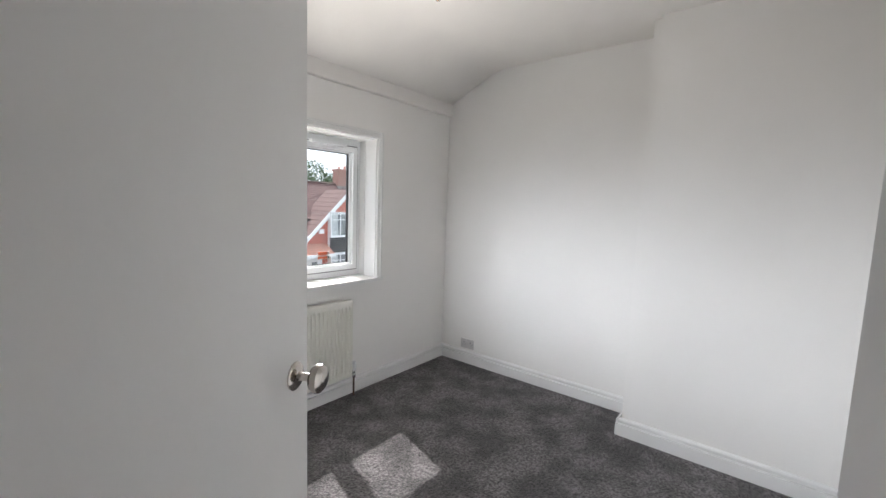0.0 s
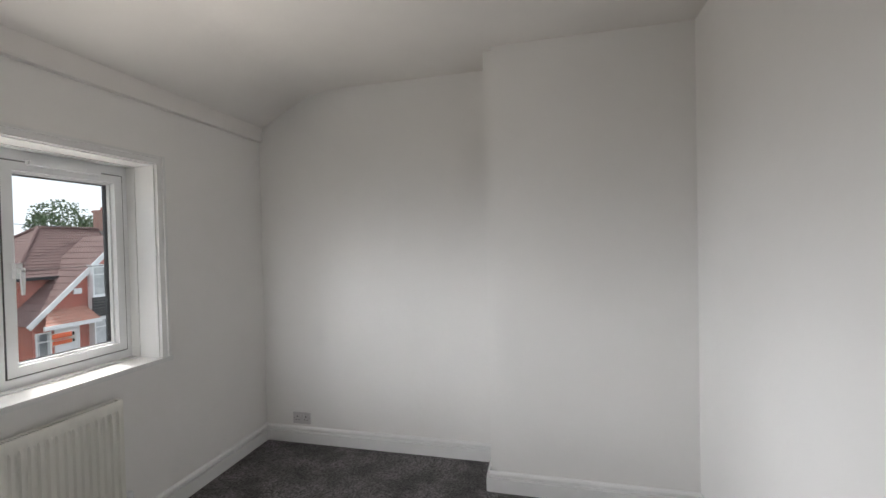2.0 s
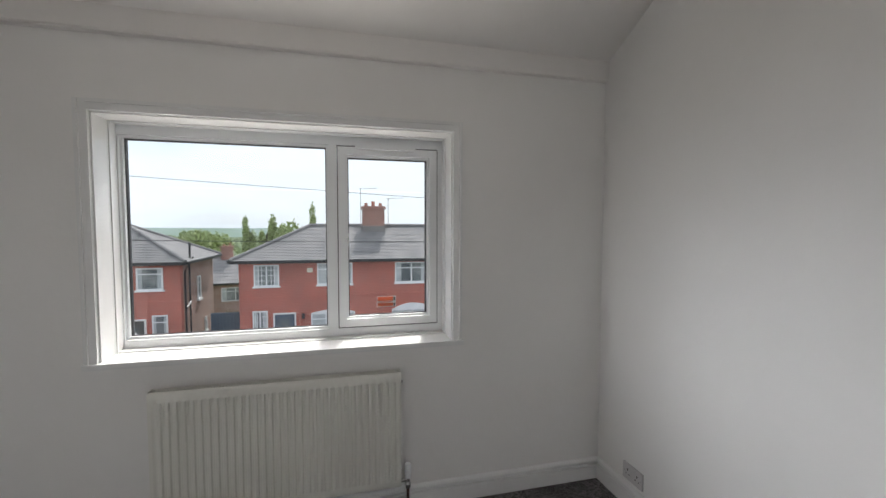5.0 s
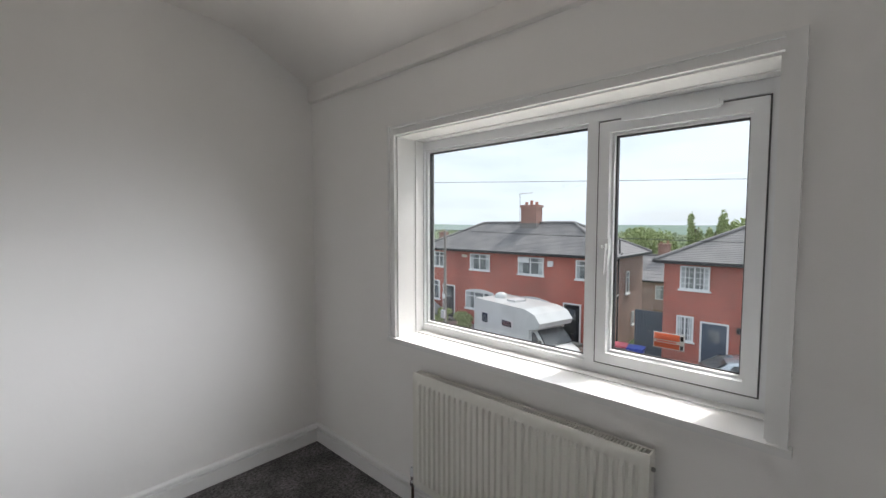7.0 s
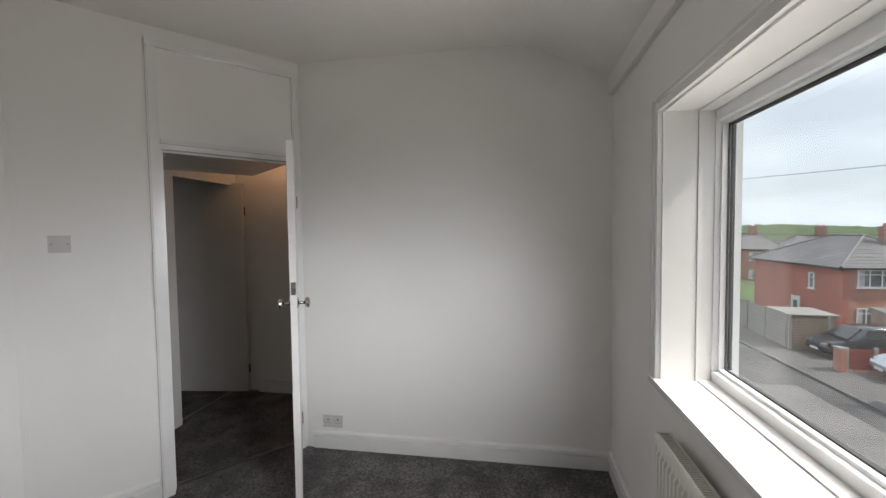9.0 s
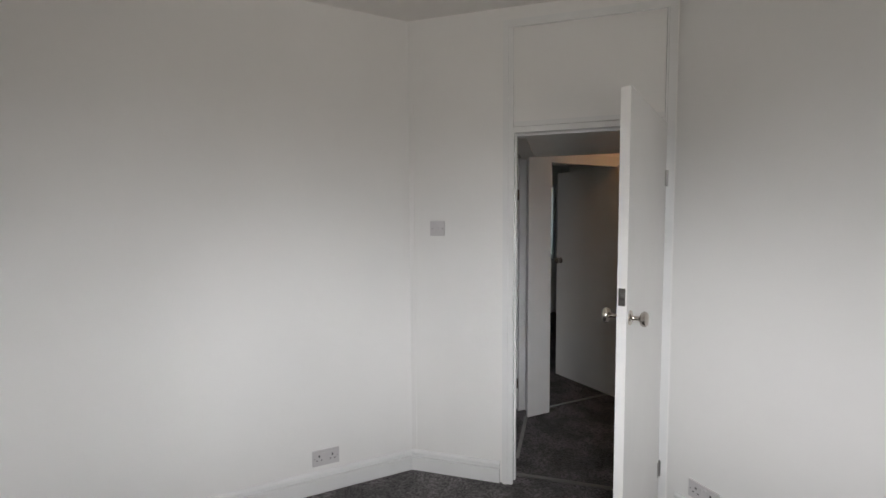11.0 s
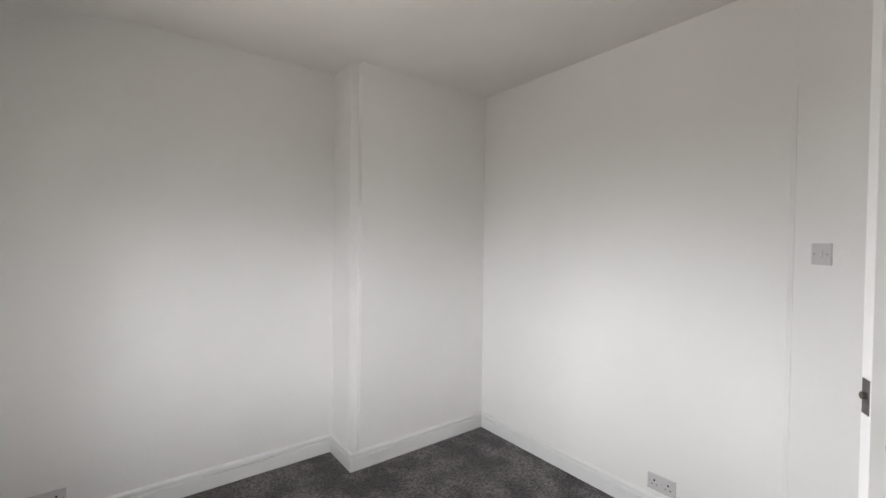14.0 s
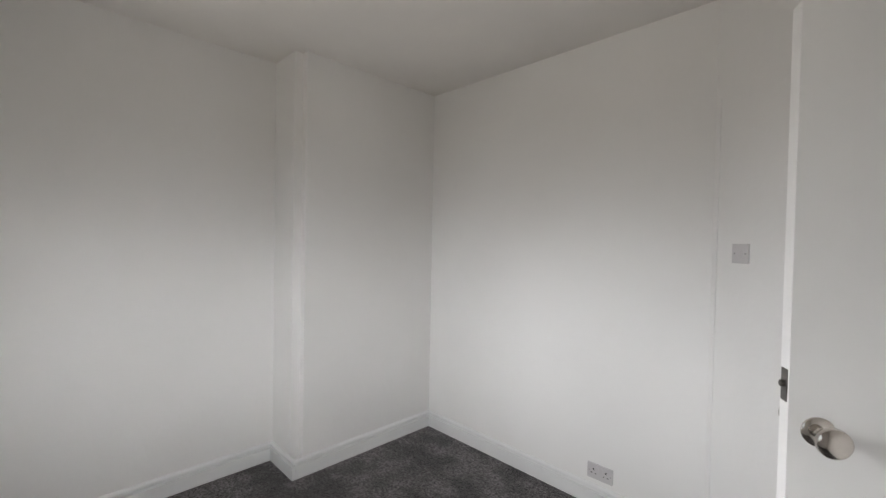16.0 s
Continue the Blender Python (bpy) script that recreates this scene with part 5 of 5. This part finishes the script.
def wheelie_bin(x, y, turn, body, lid, label):
    m = pose(x, y, gz(x, y) + 0.125, 0, 0, turn)
    b = thing("wheelie_bin", m, label, "bin", "bins on the street")
    bm = bmesh.new()
    v = box(bm, (-0.28, -0.30, 0.05), (0.28, 0.30, 1.0), m)
    mi = m.inverted()
    for w in v:
        c = mi @ w.co
        if c.z < 0.5:
            w.co = m @ Vector((c.x * 0.80, c.y * 0.74, c.z))
    part("body", bm, body, b, bevel=0.02)
    boxes("rim", [((-0.30, -0.32, 0.95), (0.30, 0.32, 1.0))], body, b, bevel=0.01, m=m)
    bm = bmesh.new()
    box(bm, (-0.31, -0.36, 1.002), (0.31, 0.33, 1.07), m)
    part("lid", bm, lid, b, "hinged lid", bevel=0.03)
    bm = bmesh.new()
    tube(bm, [m @ Vector((-0.24, 0.36, 0.97)), m @ Vector((0.24, 0.36, 0.97))], 0.018, 8)
    part("handle", bm, body, b)
    for sx in (-0.25, 0.25):
        bm = bmesh.new()
        lathe(bm, [(0.1, -0.03), (0.1, 0.03)], m @ pose(sx, 0.26, 0.1, 0, 90, 0), 16)
        part("wheel", bm, TYRE, b)


wheelie_bin(-17.1, 12.8, 20, BIN_BLACK, BIN_RED, "black wheelie bin with faded red lid")
wheelie_bin(-16.5, 12.85, 25, BIN_BLUE, BIN_BLUE, "bright blue wheelie bin on the pavement")
wheelie_bin(-14.5, 12.65, 15, BIN_BLUE, BIN_BLUE, "bright blue wheelie bin on the pavement")
wheelie_bin(-13.82, 12.85, 20, BIN_BLACK, BIN_RED, "black wheelie bin with faded red lid")
wheelie_bin(-7.0, 16.3, 10, BIN_BLACK, BIN_RED, "black wheelie bin with faded red lid")
wheelie_bin(-6.35, 16.3, 5, BIN_BLUE, BIN_BLUE, "blue wheelie bin beside the side gate")


def wheel(parent, m, r=0.31):
    bm = bmesh.new()
    lathe(bm, [(r * 0.62, -0.09), (r * 0.94, -0.10), (r, -0.07), (r, 0.07), (r * 0.94, 0.10), (r * 0.62, 0.09)], m, 28)
    w = part("wheel", bm, TYRE, parent, smooth=True)
    for s in (1, -1):
        bm = bmesh.new()
        lathe(bm, [(r * 0.62, 0.0), (r * 0.60, 0.02), (r * 0.2, 0.03), (0.02, 0.035)], m @ Matrix.Translation((0, 0, 0.07 * s)) @ (Matrix.Identity(4) if s > 0 else pose(0, 0, 0, 180, 0, 0)), 20)
        part("rim", bm, STEEL, w, smooth=True)


def loft(bm, sections, m):
    """Skins closed rings of points, one after the other."""
    rings = [[bm.verts.new(m @ Vector(p)) for p in s] for s in sections]
    n = len(rings[0])
    for a, b in zip(rings, rings[1:]):
        for i in range(n):
            bm.faces.new((a[i], a[(i + 1) % n], b[(i + 1) % n], b[i]))
    bm.faces.new(rings[0][::-1])
    bm.faces.new(rings[-1])


def hatchback(x, y, turn, paint, label, lift=0.0):
    """A small five-door car; its nose points along x."""
    m = pose(x, y, gz(x, y) + 0.06 + lift, 0, 0, turn)
    c = thing("car", m, label, "car", "parked cars")
    bm = bmesh.new()
    prof = [(-1.98, 0.30, 0.55, 0.72), (-1.95, 0.24, 0.98, 0.80), (-1.5, 0.22, 1.0, 0.86), (-0.6, 0.20, 0.97, 0.87), (0.4, 0.20, 0.94, 0.87), (1.0, 0.20, 0.90, 0.86), (1.55, 0.22, 0.80, 0.82), (1.88, 0.26, 0.68, 0.74), (2.0, 0.34, 0.56, 0.62)]
    loft(bm, [[(px, -w, z0 + 0.08), (px, -w * 0.9, z0), (px, w * 0.9, z0), (px, w, z0 + 0.08), (px, w * 1.0, z1 - 0.22), (px, w * 0.93, z1), (px, -w * 0.93, z1), (px, -w, z1 - 0.22)] for px, z0, z1, w in prof], m)
    part("body", bm, paint, c, smooth=True)
    bm = bmesh.new()
    roof = [(-1.85, 0.95, 1.05, 0.70), (-1.55, 0.95, 1.36, 0.66), (-1.0, 0.95, 1.47, 0.65), (-0.1, 0.93, 1.48, 0.65), (0.35, 0.92, 1.40, 0.64), (1.05, 0.88, 0.93, 0.72)]
    loft(bm, [[(px, -0.82 * w / 0.70, z0), (px, 0.82 * w / 0.70, z0), (px, w * 0.93, z1 - 0.05), (px, w * 0.82, z1), (px, -w * 0.82, z1), (px, -w * 0.93, z1 - 0.05)] for px, z0, z1, w in roof], m)
    cab = part("cabin", bm, paint, c, smooth=True)
    for s in (-1, 1):
        for x0, x1 in ((-1.30, -0.42), (-0.34, 0.52)):
            bm = bmesh.new()
            q = [(x0, 0.985), (x1, 0.965), (x1 - (0.30 if x1 > 0 else 0.0), 1.36), (x0 + (0.12 if x0 < -1 else 0.0), 1.37)]
            vs = [bm.verts.new(m @ Vector((px, s * (0.775 - (pz - 0.98) * 0.46 + 0.012), pz))) for px, pz in q]
            bm.faces.new(vs)
            r = bmesh.ops.extrude_face_region(bm, geom=list(bm.faces))
            bmesh.ops.translate(bm, verts=[v for v in r["geom"] if isinstance(v, bmesh.types.BMVert)], vec=m.to_3x3() @ Vector((0, -s * 0.05, 0)))
            part("side_window", bm, CAR_GLASS, cab)
        boxes("mirror", [((0.52, s * 0.86 - 0.09, 0.95), (0.66, s * 0.86 + 0.09, 1.07))], paint, c, bevel=0.03, m=m)
        bm = bmesh.new()
        box(bm, (1.60, s * 0.64 - 0.17, 0.60), (1.92, s * 0.60 + 0.12, 0.74), m)
        part("headlight", bm, CHROME, c, "clear headlight", bevel=0.04)
        for wx in (-1.25, 1.25):
            wheel(c, m @ pose(wx, s * 0.78, 0.31, 90, 0, 0))
    bm = bmesh.new()
    vs = [bm.verts.new(m @ Vector(p)) for p in ((1.04, -0.66, 0.955), (1.04, 0.66, 0.955), (0.40, 0.50, 1.405), (0.40, -0.50, 1.405))]
    ws = [bm.verts.new(v.co - (m.to_3x3() @ Vector((0.06, 0, 0.06)))) for v in vs]
    bm.faces.new(vs)
    for i in range(4):
        bm.faces.new((vs[i], ws[i], ws[(i + 1) % 4], vs[(i + 1) % 4]))
    bm.transform(Matrix.Translation((m.to_3x3() @ Vector((0.03, 0, 0.03)))))
    part("windscreen", bm, CAR_GLASS, cab)
    boxes("grille", [((1.93, -0.36, 0.44), (1.995, 0.36, 0.56))], BLACK_TRIM, c, bevel=0.02, m=m)
    boxes("number_plate", [((1.985, -0.26, 0.33), (2.02, 0.26, 0.43))], WHITE_TRIM, c, m=m)
    return c


hatchback(-19.8, 16.0, -99, CAR_SILVER, "silver-grey hatchback parked on a drive")
hatchback(-23.3, 15.7, -89, CAR_BLACK, "black car parked behind the garden wall")
hatchback(-2.9, 16.1, -160, CAR_SILVER, "pale silver car parked in front of a house")

# motorhome
mw = pose(-11.05, 15.3, gz(-11, 15) + 0.06, 0, 0, -14)
mm = mw @ Matrix.Diagonal((0.86, 0.95, 0.92, 1))
mh = thing("motorhome", mw, "white coachbuilt motorhome parked in front of the houses", "motorhome")
bm = bmesh.new()
prism(bm, [(-2.9, 0.55), (1.55, 0.55), (1.55, 1.85), (2.15, 2.0), (2.25, 2.25), (1.9, 2.62), (1.2, 2.78), (-2.75, 2.78), (-2.9, 2.65)], 2.2, mm @ Matrix(((1, 0, 0, 0), (0, 0, 1, -1.1), (0, 1, 0, 0), (0, 0, 0, 1))))
part("body", bm, VAN_WHITE, mh, bevel=0.06, segments=3)
bm = bmesh.new()
loft(bm, [[(px, -w, z0), (px, w, z0), (px, w, z1 - 0.15), (px, w * 0.86, z1), (px, -w * 0.86, z1), (px, -w, z1 - 0.15)] for px, z0, z1, w in ((1.5, 0.45, 1.9, 0.98), (1.7, 0.45, 1.88, 0.97), (2.45, 0.42, 1.16, 0.94), (2.95, 0.42, 1.0, 0.88), (3.1, 0.5, 0.8, 0.78))], mm)
part("cab", bm, VAN_WHITE, mh, smooth=True)
bm = bmesh.new()
q = [(1.80, -0.78, 1.80), (1.80, 0.78, 1.80), (2.46, 0.84, 1.20), (2.46, -0.84, 1.20)]
vs = [bm.verts.new(mm @ Vector((a + 0.03, b, c2 + 0.03))) for a, b, c2 in q]
ws = [bm.verts.new(mm @ Vector((a - 0.04, b, c2 - 0.05))) for a, b, c2 in q]
bm.faces.new(vs)
for i in range(4):
    bm.faces.new((vs[i], ws[i], ws[(i + 1) % 4], vs[(i + 1) % 4]))
part("windscreen", bm, CAR_GLASS, mh)
for s in (-1, 1):
    bm = bmesh.new()
    prism(bm, [(1.62, 1.22), (2.30, 1.20), (1.80, 1.74), (1.62, 1.74)], 0.03, mm @ Matrix(((1, 0, 0, 0), (0, 0, 1, s * 0.972 - 0.015), (0, 1, 0, 0), (0, 0, 0, 1))))
    part("cab_window", bm, CAR_GLASS, mh)
    for x0, x1, z0, z1 in ((-2.2, -1.6, 1.55, 2.15), (-0.5, 0.35, 1.65, 2.05)):
        w = boxes("window_frame", [((x0, s * 1.105 - 0.015, z0), (x1, s * 1.105 + 0.015, z1))], SOCKET, mh, bevel=0.01, m=mm)
        boxes("pane", [((x0 + 0.06, s * 1.12 - 0.015, z0 + 0.06), (x1 - 0.06, s * 1.12 + 0.008, z1 - 0.06))], CAR_GLASS, w, m=mm)
    boxes("mirror", [((2.18, s * 1.08 - 0.1, 1.15), (2.30, s * 1.08 + 0.1, 1.5))], BLACK_TRIM, mh, bevel=0.03, m=mm)
    boxes("headlight", [((2.86, s * 0.62 - 0.14, 0.72), (3.02, s * 0.62 + 0.14, 0.9))], CHROME, mh, bevel=0.03, m=mm)
    for wx in (-1.7, 2.2):
        wheel(mh, mw @ pose(wx * 0.86, s * 0.86, 0.32, 90, 0, 0), 0.32)
boxes("skirt", [((-2.86, -1.08, 0.35), (1.5, 1.08, 0.56))], SOCKET, mh, m=mm)
boxes("roof_light", [((-1.0, -0.35, 2.78), (-0.3, 0.35, 2.88))], SOCKET, mh, bevel=0.03, m=mm)
bm = bmesh.new()
lathe(bm, [(0.36, 2.77), (0.36, 2.86), (0.30, 2.98), (0.16, 3.05), (0.03, 3.07)], mm @ Matrix.Translation((-2.05, 0.1, 0)), 24)
part("satellite_dome", bm, VAN_WHITE, mh, "white satellite dome", smooth=True)
boxes("bumper", [((2.95, -0.85, 0.36), (3.16, 0.85, 0.62))], VAN_WHITE, mh, bevel=0.05, m=mm)

# street pole and overhead wires
px, py = -16.2, 15.4
pole = thing("telegraph_pole", pose(px, py, gz(px, py)), "weathered street pole with a junction box", "pole")
bm = bmesh.new()
lathe(bm, [(0.10, -0.2), (0.095, 1.5), (0.07, 5.9), (0.02, 5.95)], pose(px, py, gz(px, py)), 14)
part("post", bm, WOOD_POLE, pole, smooth=True)
boxes("junction_box", [((px - 0.13, py - 0.22, -3.7), (px + 0.13, py - 0.1, -3.25))], SOCKET, pole, bevel=0.01)
boxes("number_sign", [((px - 0.1, py - 0.13, -2.6), (px + 0.1, py - 0.11, -2.35))], WHITE_TRIM, pole)


def wire(pts, r=0.014):
    bm = bmesh.new()
    out = []
    for a, b in zip(pts, pts[1:]):
        a, b = Vector(a), Vector(b)
        for k in range(12):
            t = k / 12
            out.append(a.lerp(b, t) - Vector((0, 0, 0.25 * (1 - (2 * t - 1) ** 2))))
    out.append(Vector(pts[-1]))
    tube(bm, out, r, 6)
    tagged(part("overhead_wire", bm, CABLE), "thin black overhead cable crossing the street view", "cable", "overhead wires")


wire([(-45, 15.6, 1.35), (px, py, 1.18), (20, 15.0, 1.05)])
wire([(-45, 15.0, 5.68), (16.9, 23.7, 2.72)])


# ---- planting and distance ----
def leaf_cloud(bm, centre, radii, count, size, rng):
    """Many small leaf faces scattered through an uneven crown."""
    lobes = [(Vector((rng.uniform(-0.6, 0.6), rng.uniform(-0.6, 0.6), rng.uniform(-0.6, 0.7))), rng.uniform(0.35, 0.6)) for _ in range(9)]
    c = Vector(centre)
    for _ in range(count):
        lo_, r = rng.choice(lobes)
        d = Vector((rng.gauss(0, 1), rng.gauss(0, 1), rng.gauss(0, 1))).normalized() * r * rng.uniform(0.55, 1.0)
        p = lo_ + d
        p = c + Vector((p.x * radii[0], p.y * radii[1], p.z * radii[2]))
        s = size * rng.uniform(0.6, 1.4)
        a = Vector((rng.gauss(0, 1), rng.gauss(0, 1), rng.gauss(0, 1))).normalized()
        b = a.cross(Vector((rng.gauss(0, 1), rng.gauss(0, 1), 0.3))).normalized()
        bm.faces.new([bm.verts.new(p + a * s), bm.verts.new(p + b * s * 0.6), bm.verts.new(p - a * s), bm.verts.new(p - b * s * 0.6)])


def leafy(name, x, y, height, radii, mat, label, count, size, seed, group=""):
    rng = random.Random(seed)
    z = gz(x, y)
    t = thing(name, pose(x, y, z), label, "tree" if name != "hedge_bush" else "bush", group)
    bm = bmesh.new()
    tube(bm, [(x, y, z - 0.3), (x + 0.1, y, z + height * 0.35), (x, y + 0.1, z + height * 0.75)], max(0.04, height * 0.014), 8)
    for k in range(5):
        a = rng.uniform(0, 6.28)
        h0 = height * rng.uniform(0.3, 0.6)
        tube(bm, [(x, y, z + h0), (x + math.cos(a) * radii[0] * 0.6, y + math.sin(a) * radii[1] * 0.6, z + h0 + radii[2] * 0.4)], max(0.02, height * 0.006), 6)
    part("trunk", bm, BARK, t)
    bm = bmesh.new()
    leaf_cloud(bm, (x, y, z + height - radii[2]), radii, count, size, rng)
    part("crown", bm, mat, t)
    return t


leafy("tree", 21.5, 33, 11.0, (4.0, 4.0, 3.5), LEAF_DARK, "dark green leafy tree behind the tiled roof", 9000, 0.11, 3)
for i, (x, y, h, r) in enumerate(((-19.5, 92, 16.5, 1.5), (-16.2, 93, 16.0, 1.8), (-7.3, 90, 17.5, 1.3), (-1.0, 92, 19.0, 1.4))):
    leafy("poplar_tree", x, y, h, (r, r, h * 0.42), LEAF, "tall narrow poplar in young leaf", 2600, 0.26, 20 + i, "poplars")
for i, (x, y, h, r) in enumerate(((-11, 75, 12.5, 4.0), (-5.5, 78, 13.0, 3.5), (-24, 80, 12, 5), (-30, 47, 5.0, 2.5))):
    leafy("tree", x, y, h, (r, r, h * 0.36), LEAF, "broad green tree down the slope", 2600, 0.3, 40 + i)
for i, (x, y, r) in enumerate(((-17.2, 14.85, 0.6), (-15.8, 16.7, 0.6), (-18.2, 17.4, 0.5), (-10.9, 17.6, 0.4))):
    leafy("hedge_bush", x, y, 1.15 * r / 0.6, (r, r, 0.5 * r / 0.6), LEAF, "clipped rounded garden bush", 3600, 0.055, 60 + i, "garden bushes")

# woods in the valley: uneven clumps, thinning with distance
rng = random.Random(7)
verts, faces = [], []


def clump(x, y, z, rx_, rz_):
    base = len(verts)
    seg, rows = 7, 4
    for r in range(rows):
        t = r / (rows - 1)
        for s in range(seg):
            a = 2 * math.pi * s / seg + t
            k = math.cos(t * 1.45) * rng.uniform(0.75, 1.25)
            verts.append((x + rx_ * k * math.cos(a), y + rx_ * k * math.sin(a), z + rz_ * math.sin(t * 1.57) * rng.uniform(0.85, 1.12)))
    for r in range(rows - 1):
        for s in range(seg):
            faces.append((base + r * seg + s, base + r * seg + (s + 1) % seg, base + (r + 1) * seg + (s + 1) % seg, base + (r + 1) * seg + s))
    faces.append(tuple(base + (rows - 1) * seg + s for s in range(seg)))


for _ in range(9000):
    y = 75 + 900 * rng.random() ** 1.8
    x = rng.uniform(-1.6, 1.0) * (y + 20)
    if -150 < x < 30 and y < 120:
        continue
    s = rng.uniform(1.3, 3.2) * (1 + y / 600)
    clump(x, y, gz(x, y) - 0.5, s, s * rng.uniform(1.4, 2.3))
data = bpy.data.meshes.new("woodland")
data.from_pydata(verts, [], faces)
data.materials.append(WOODS)
tagged(new("woodland", data), "green woods and hedges spreading across the valley, haze in their colour", "woods", kind="stuff")
bm = bmesh.new()
prev = None
for i in range(121):
    a = radians(-80 + i * 160 / 120)
    r = 1900
    h = 26 + 14 * noise.noise(Vector((i * 0.13, 0, 0))) + 6 * noise.noise(Vector((i * 0.6, 3, 0)))
    p = [bm.verts.new((r * math.sin(a), r * math.cos(a), -60)), bm.verts.new((r * math.sin(a) * 1.05, r * math.cos(a) * 1.05, h * 0.45 - 16))]
    if prev:
        bm.faces.new((prev[0], p[0], p[1], prev[1]))
    prev = p
# distance haze is mixed straight into the hills' base colour
HAZE = material("hazed_far_hills", (0.30, 0.36, 0.34), 1.0, second=(0.24, 0.31, 0.25), scale=0.006)
structure(part("backdrop", bm, HAZE), "hills on the horizon, distance haze painted into their colour", "backdrop")
bm = bmesh.new()
prev = None
for i in range(421):
    a = radians(-86 + i * 40 / 420)
    r = 760
    h = 7.5 + 3.5 * noise.noise(Vector((i * 0.018, 1, 0))) + 2.2 * noise.noise(Vector((i * 0.16, 5, 0))) + 1.6 * noise.noise(Vector((i * 0.55, 9, 0)))
    h = (h + 4.0) * max(0.0, min(1.0, (420 - i) / 150))
    p = [bm.verts.new((r * math.sin(a), r * math.cos(a), -45)), bm.verts.new((r * math.sin(a) * 1.02, r * math.cos(a) * 1.02, h - 7.0))]
    if prev:
        bm.faces.new((prev[0], p[0], p[1], prev[1]))
    prev = p
# spring green lightened in the material to look veiled by haze
structure(part("backdrop_woods", bm, material("haze_tinted_spring_woods", (0.30, 0.36, 0.21), 0.95, second=(0.22, 0.29, 0.14), scale=0.12)), "green wooded rise on the horizon, paled by painted haze", "backdrop")
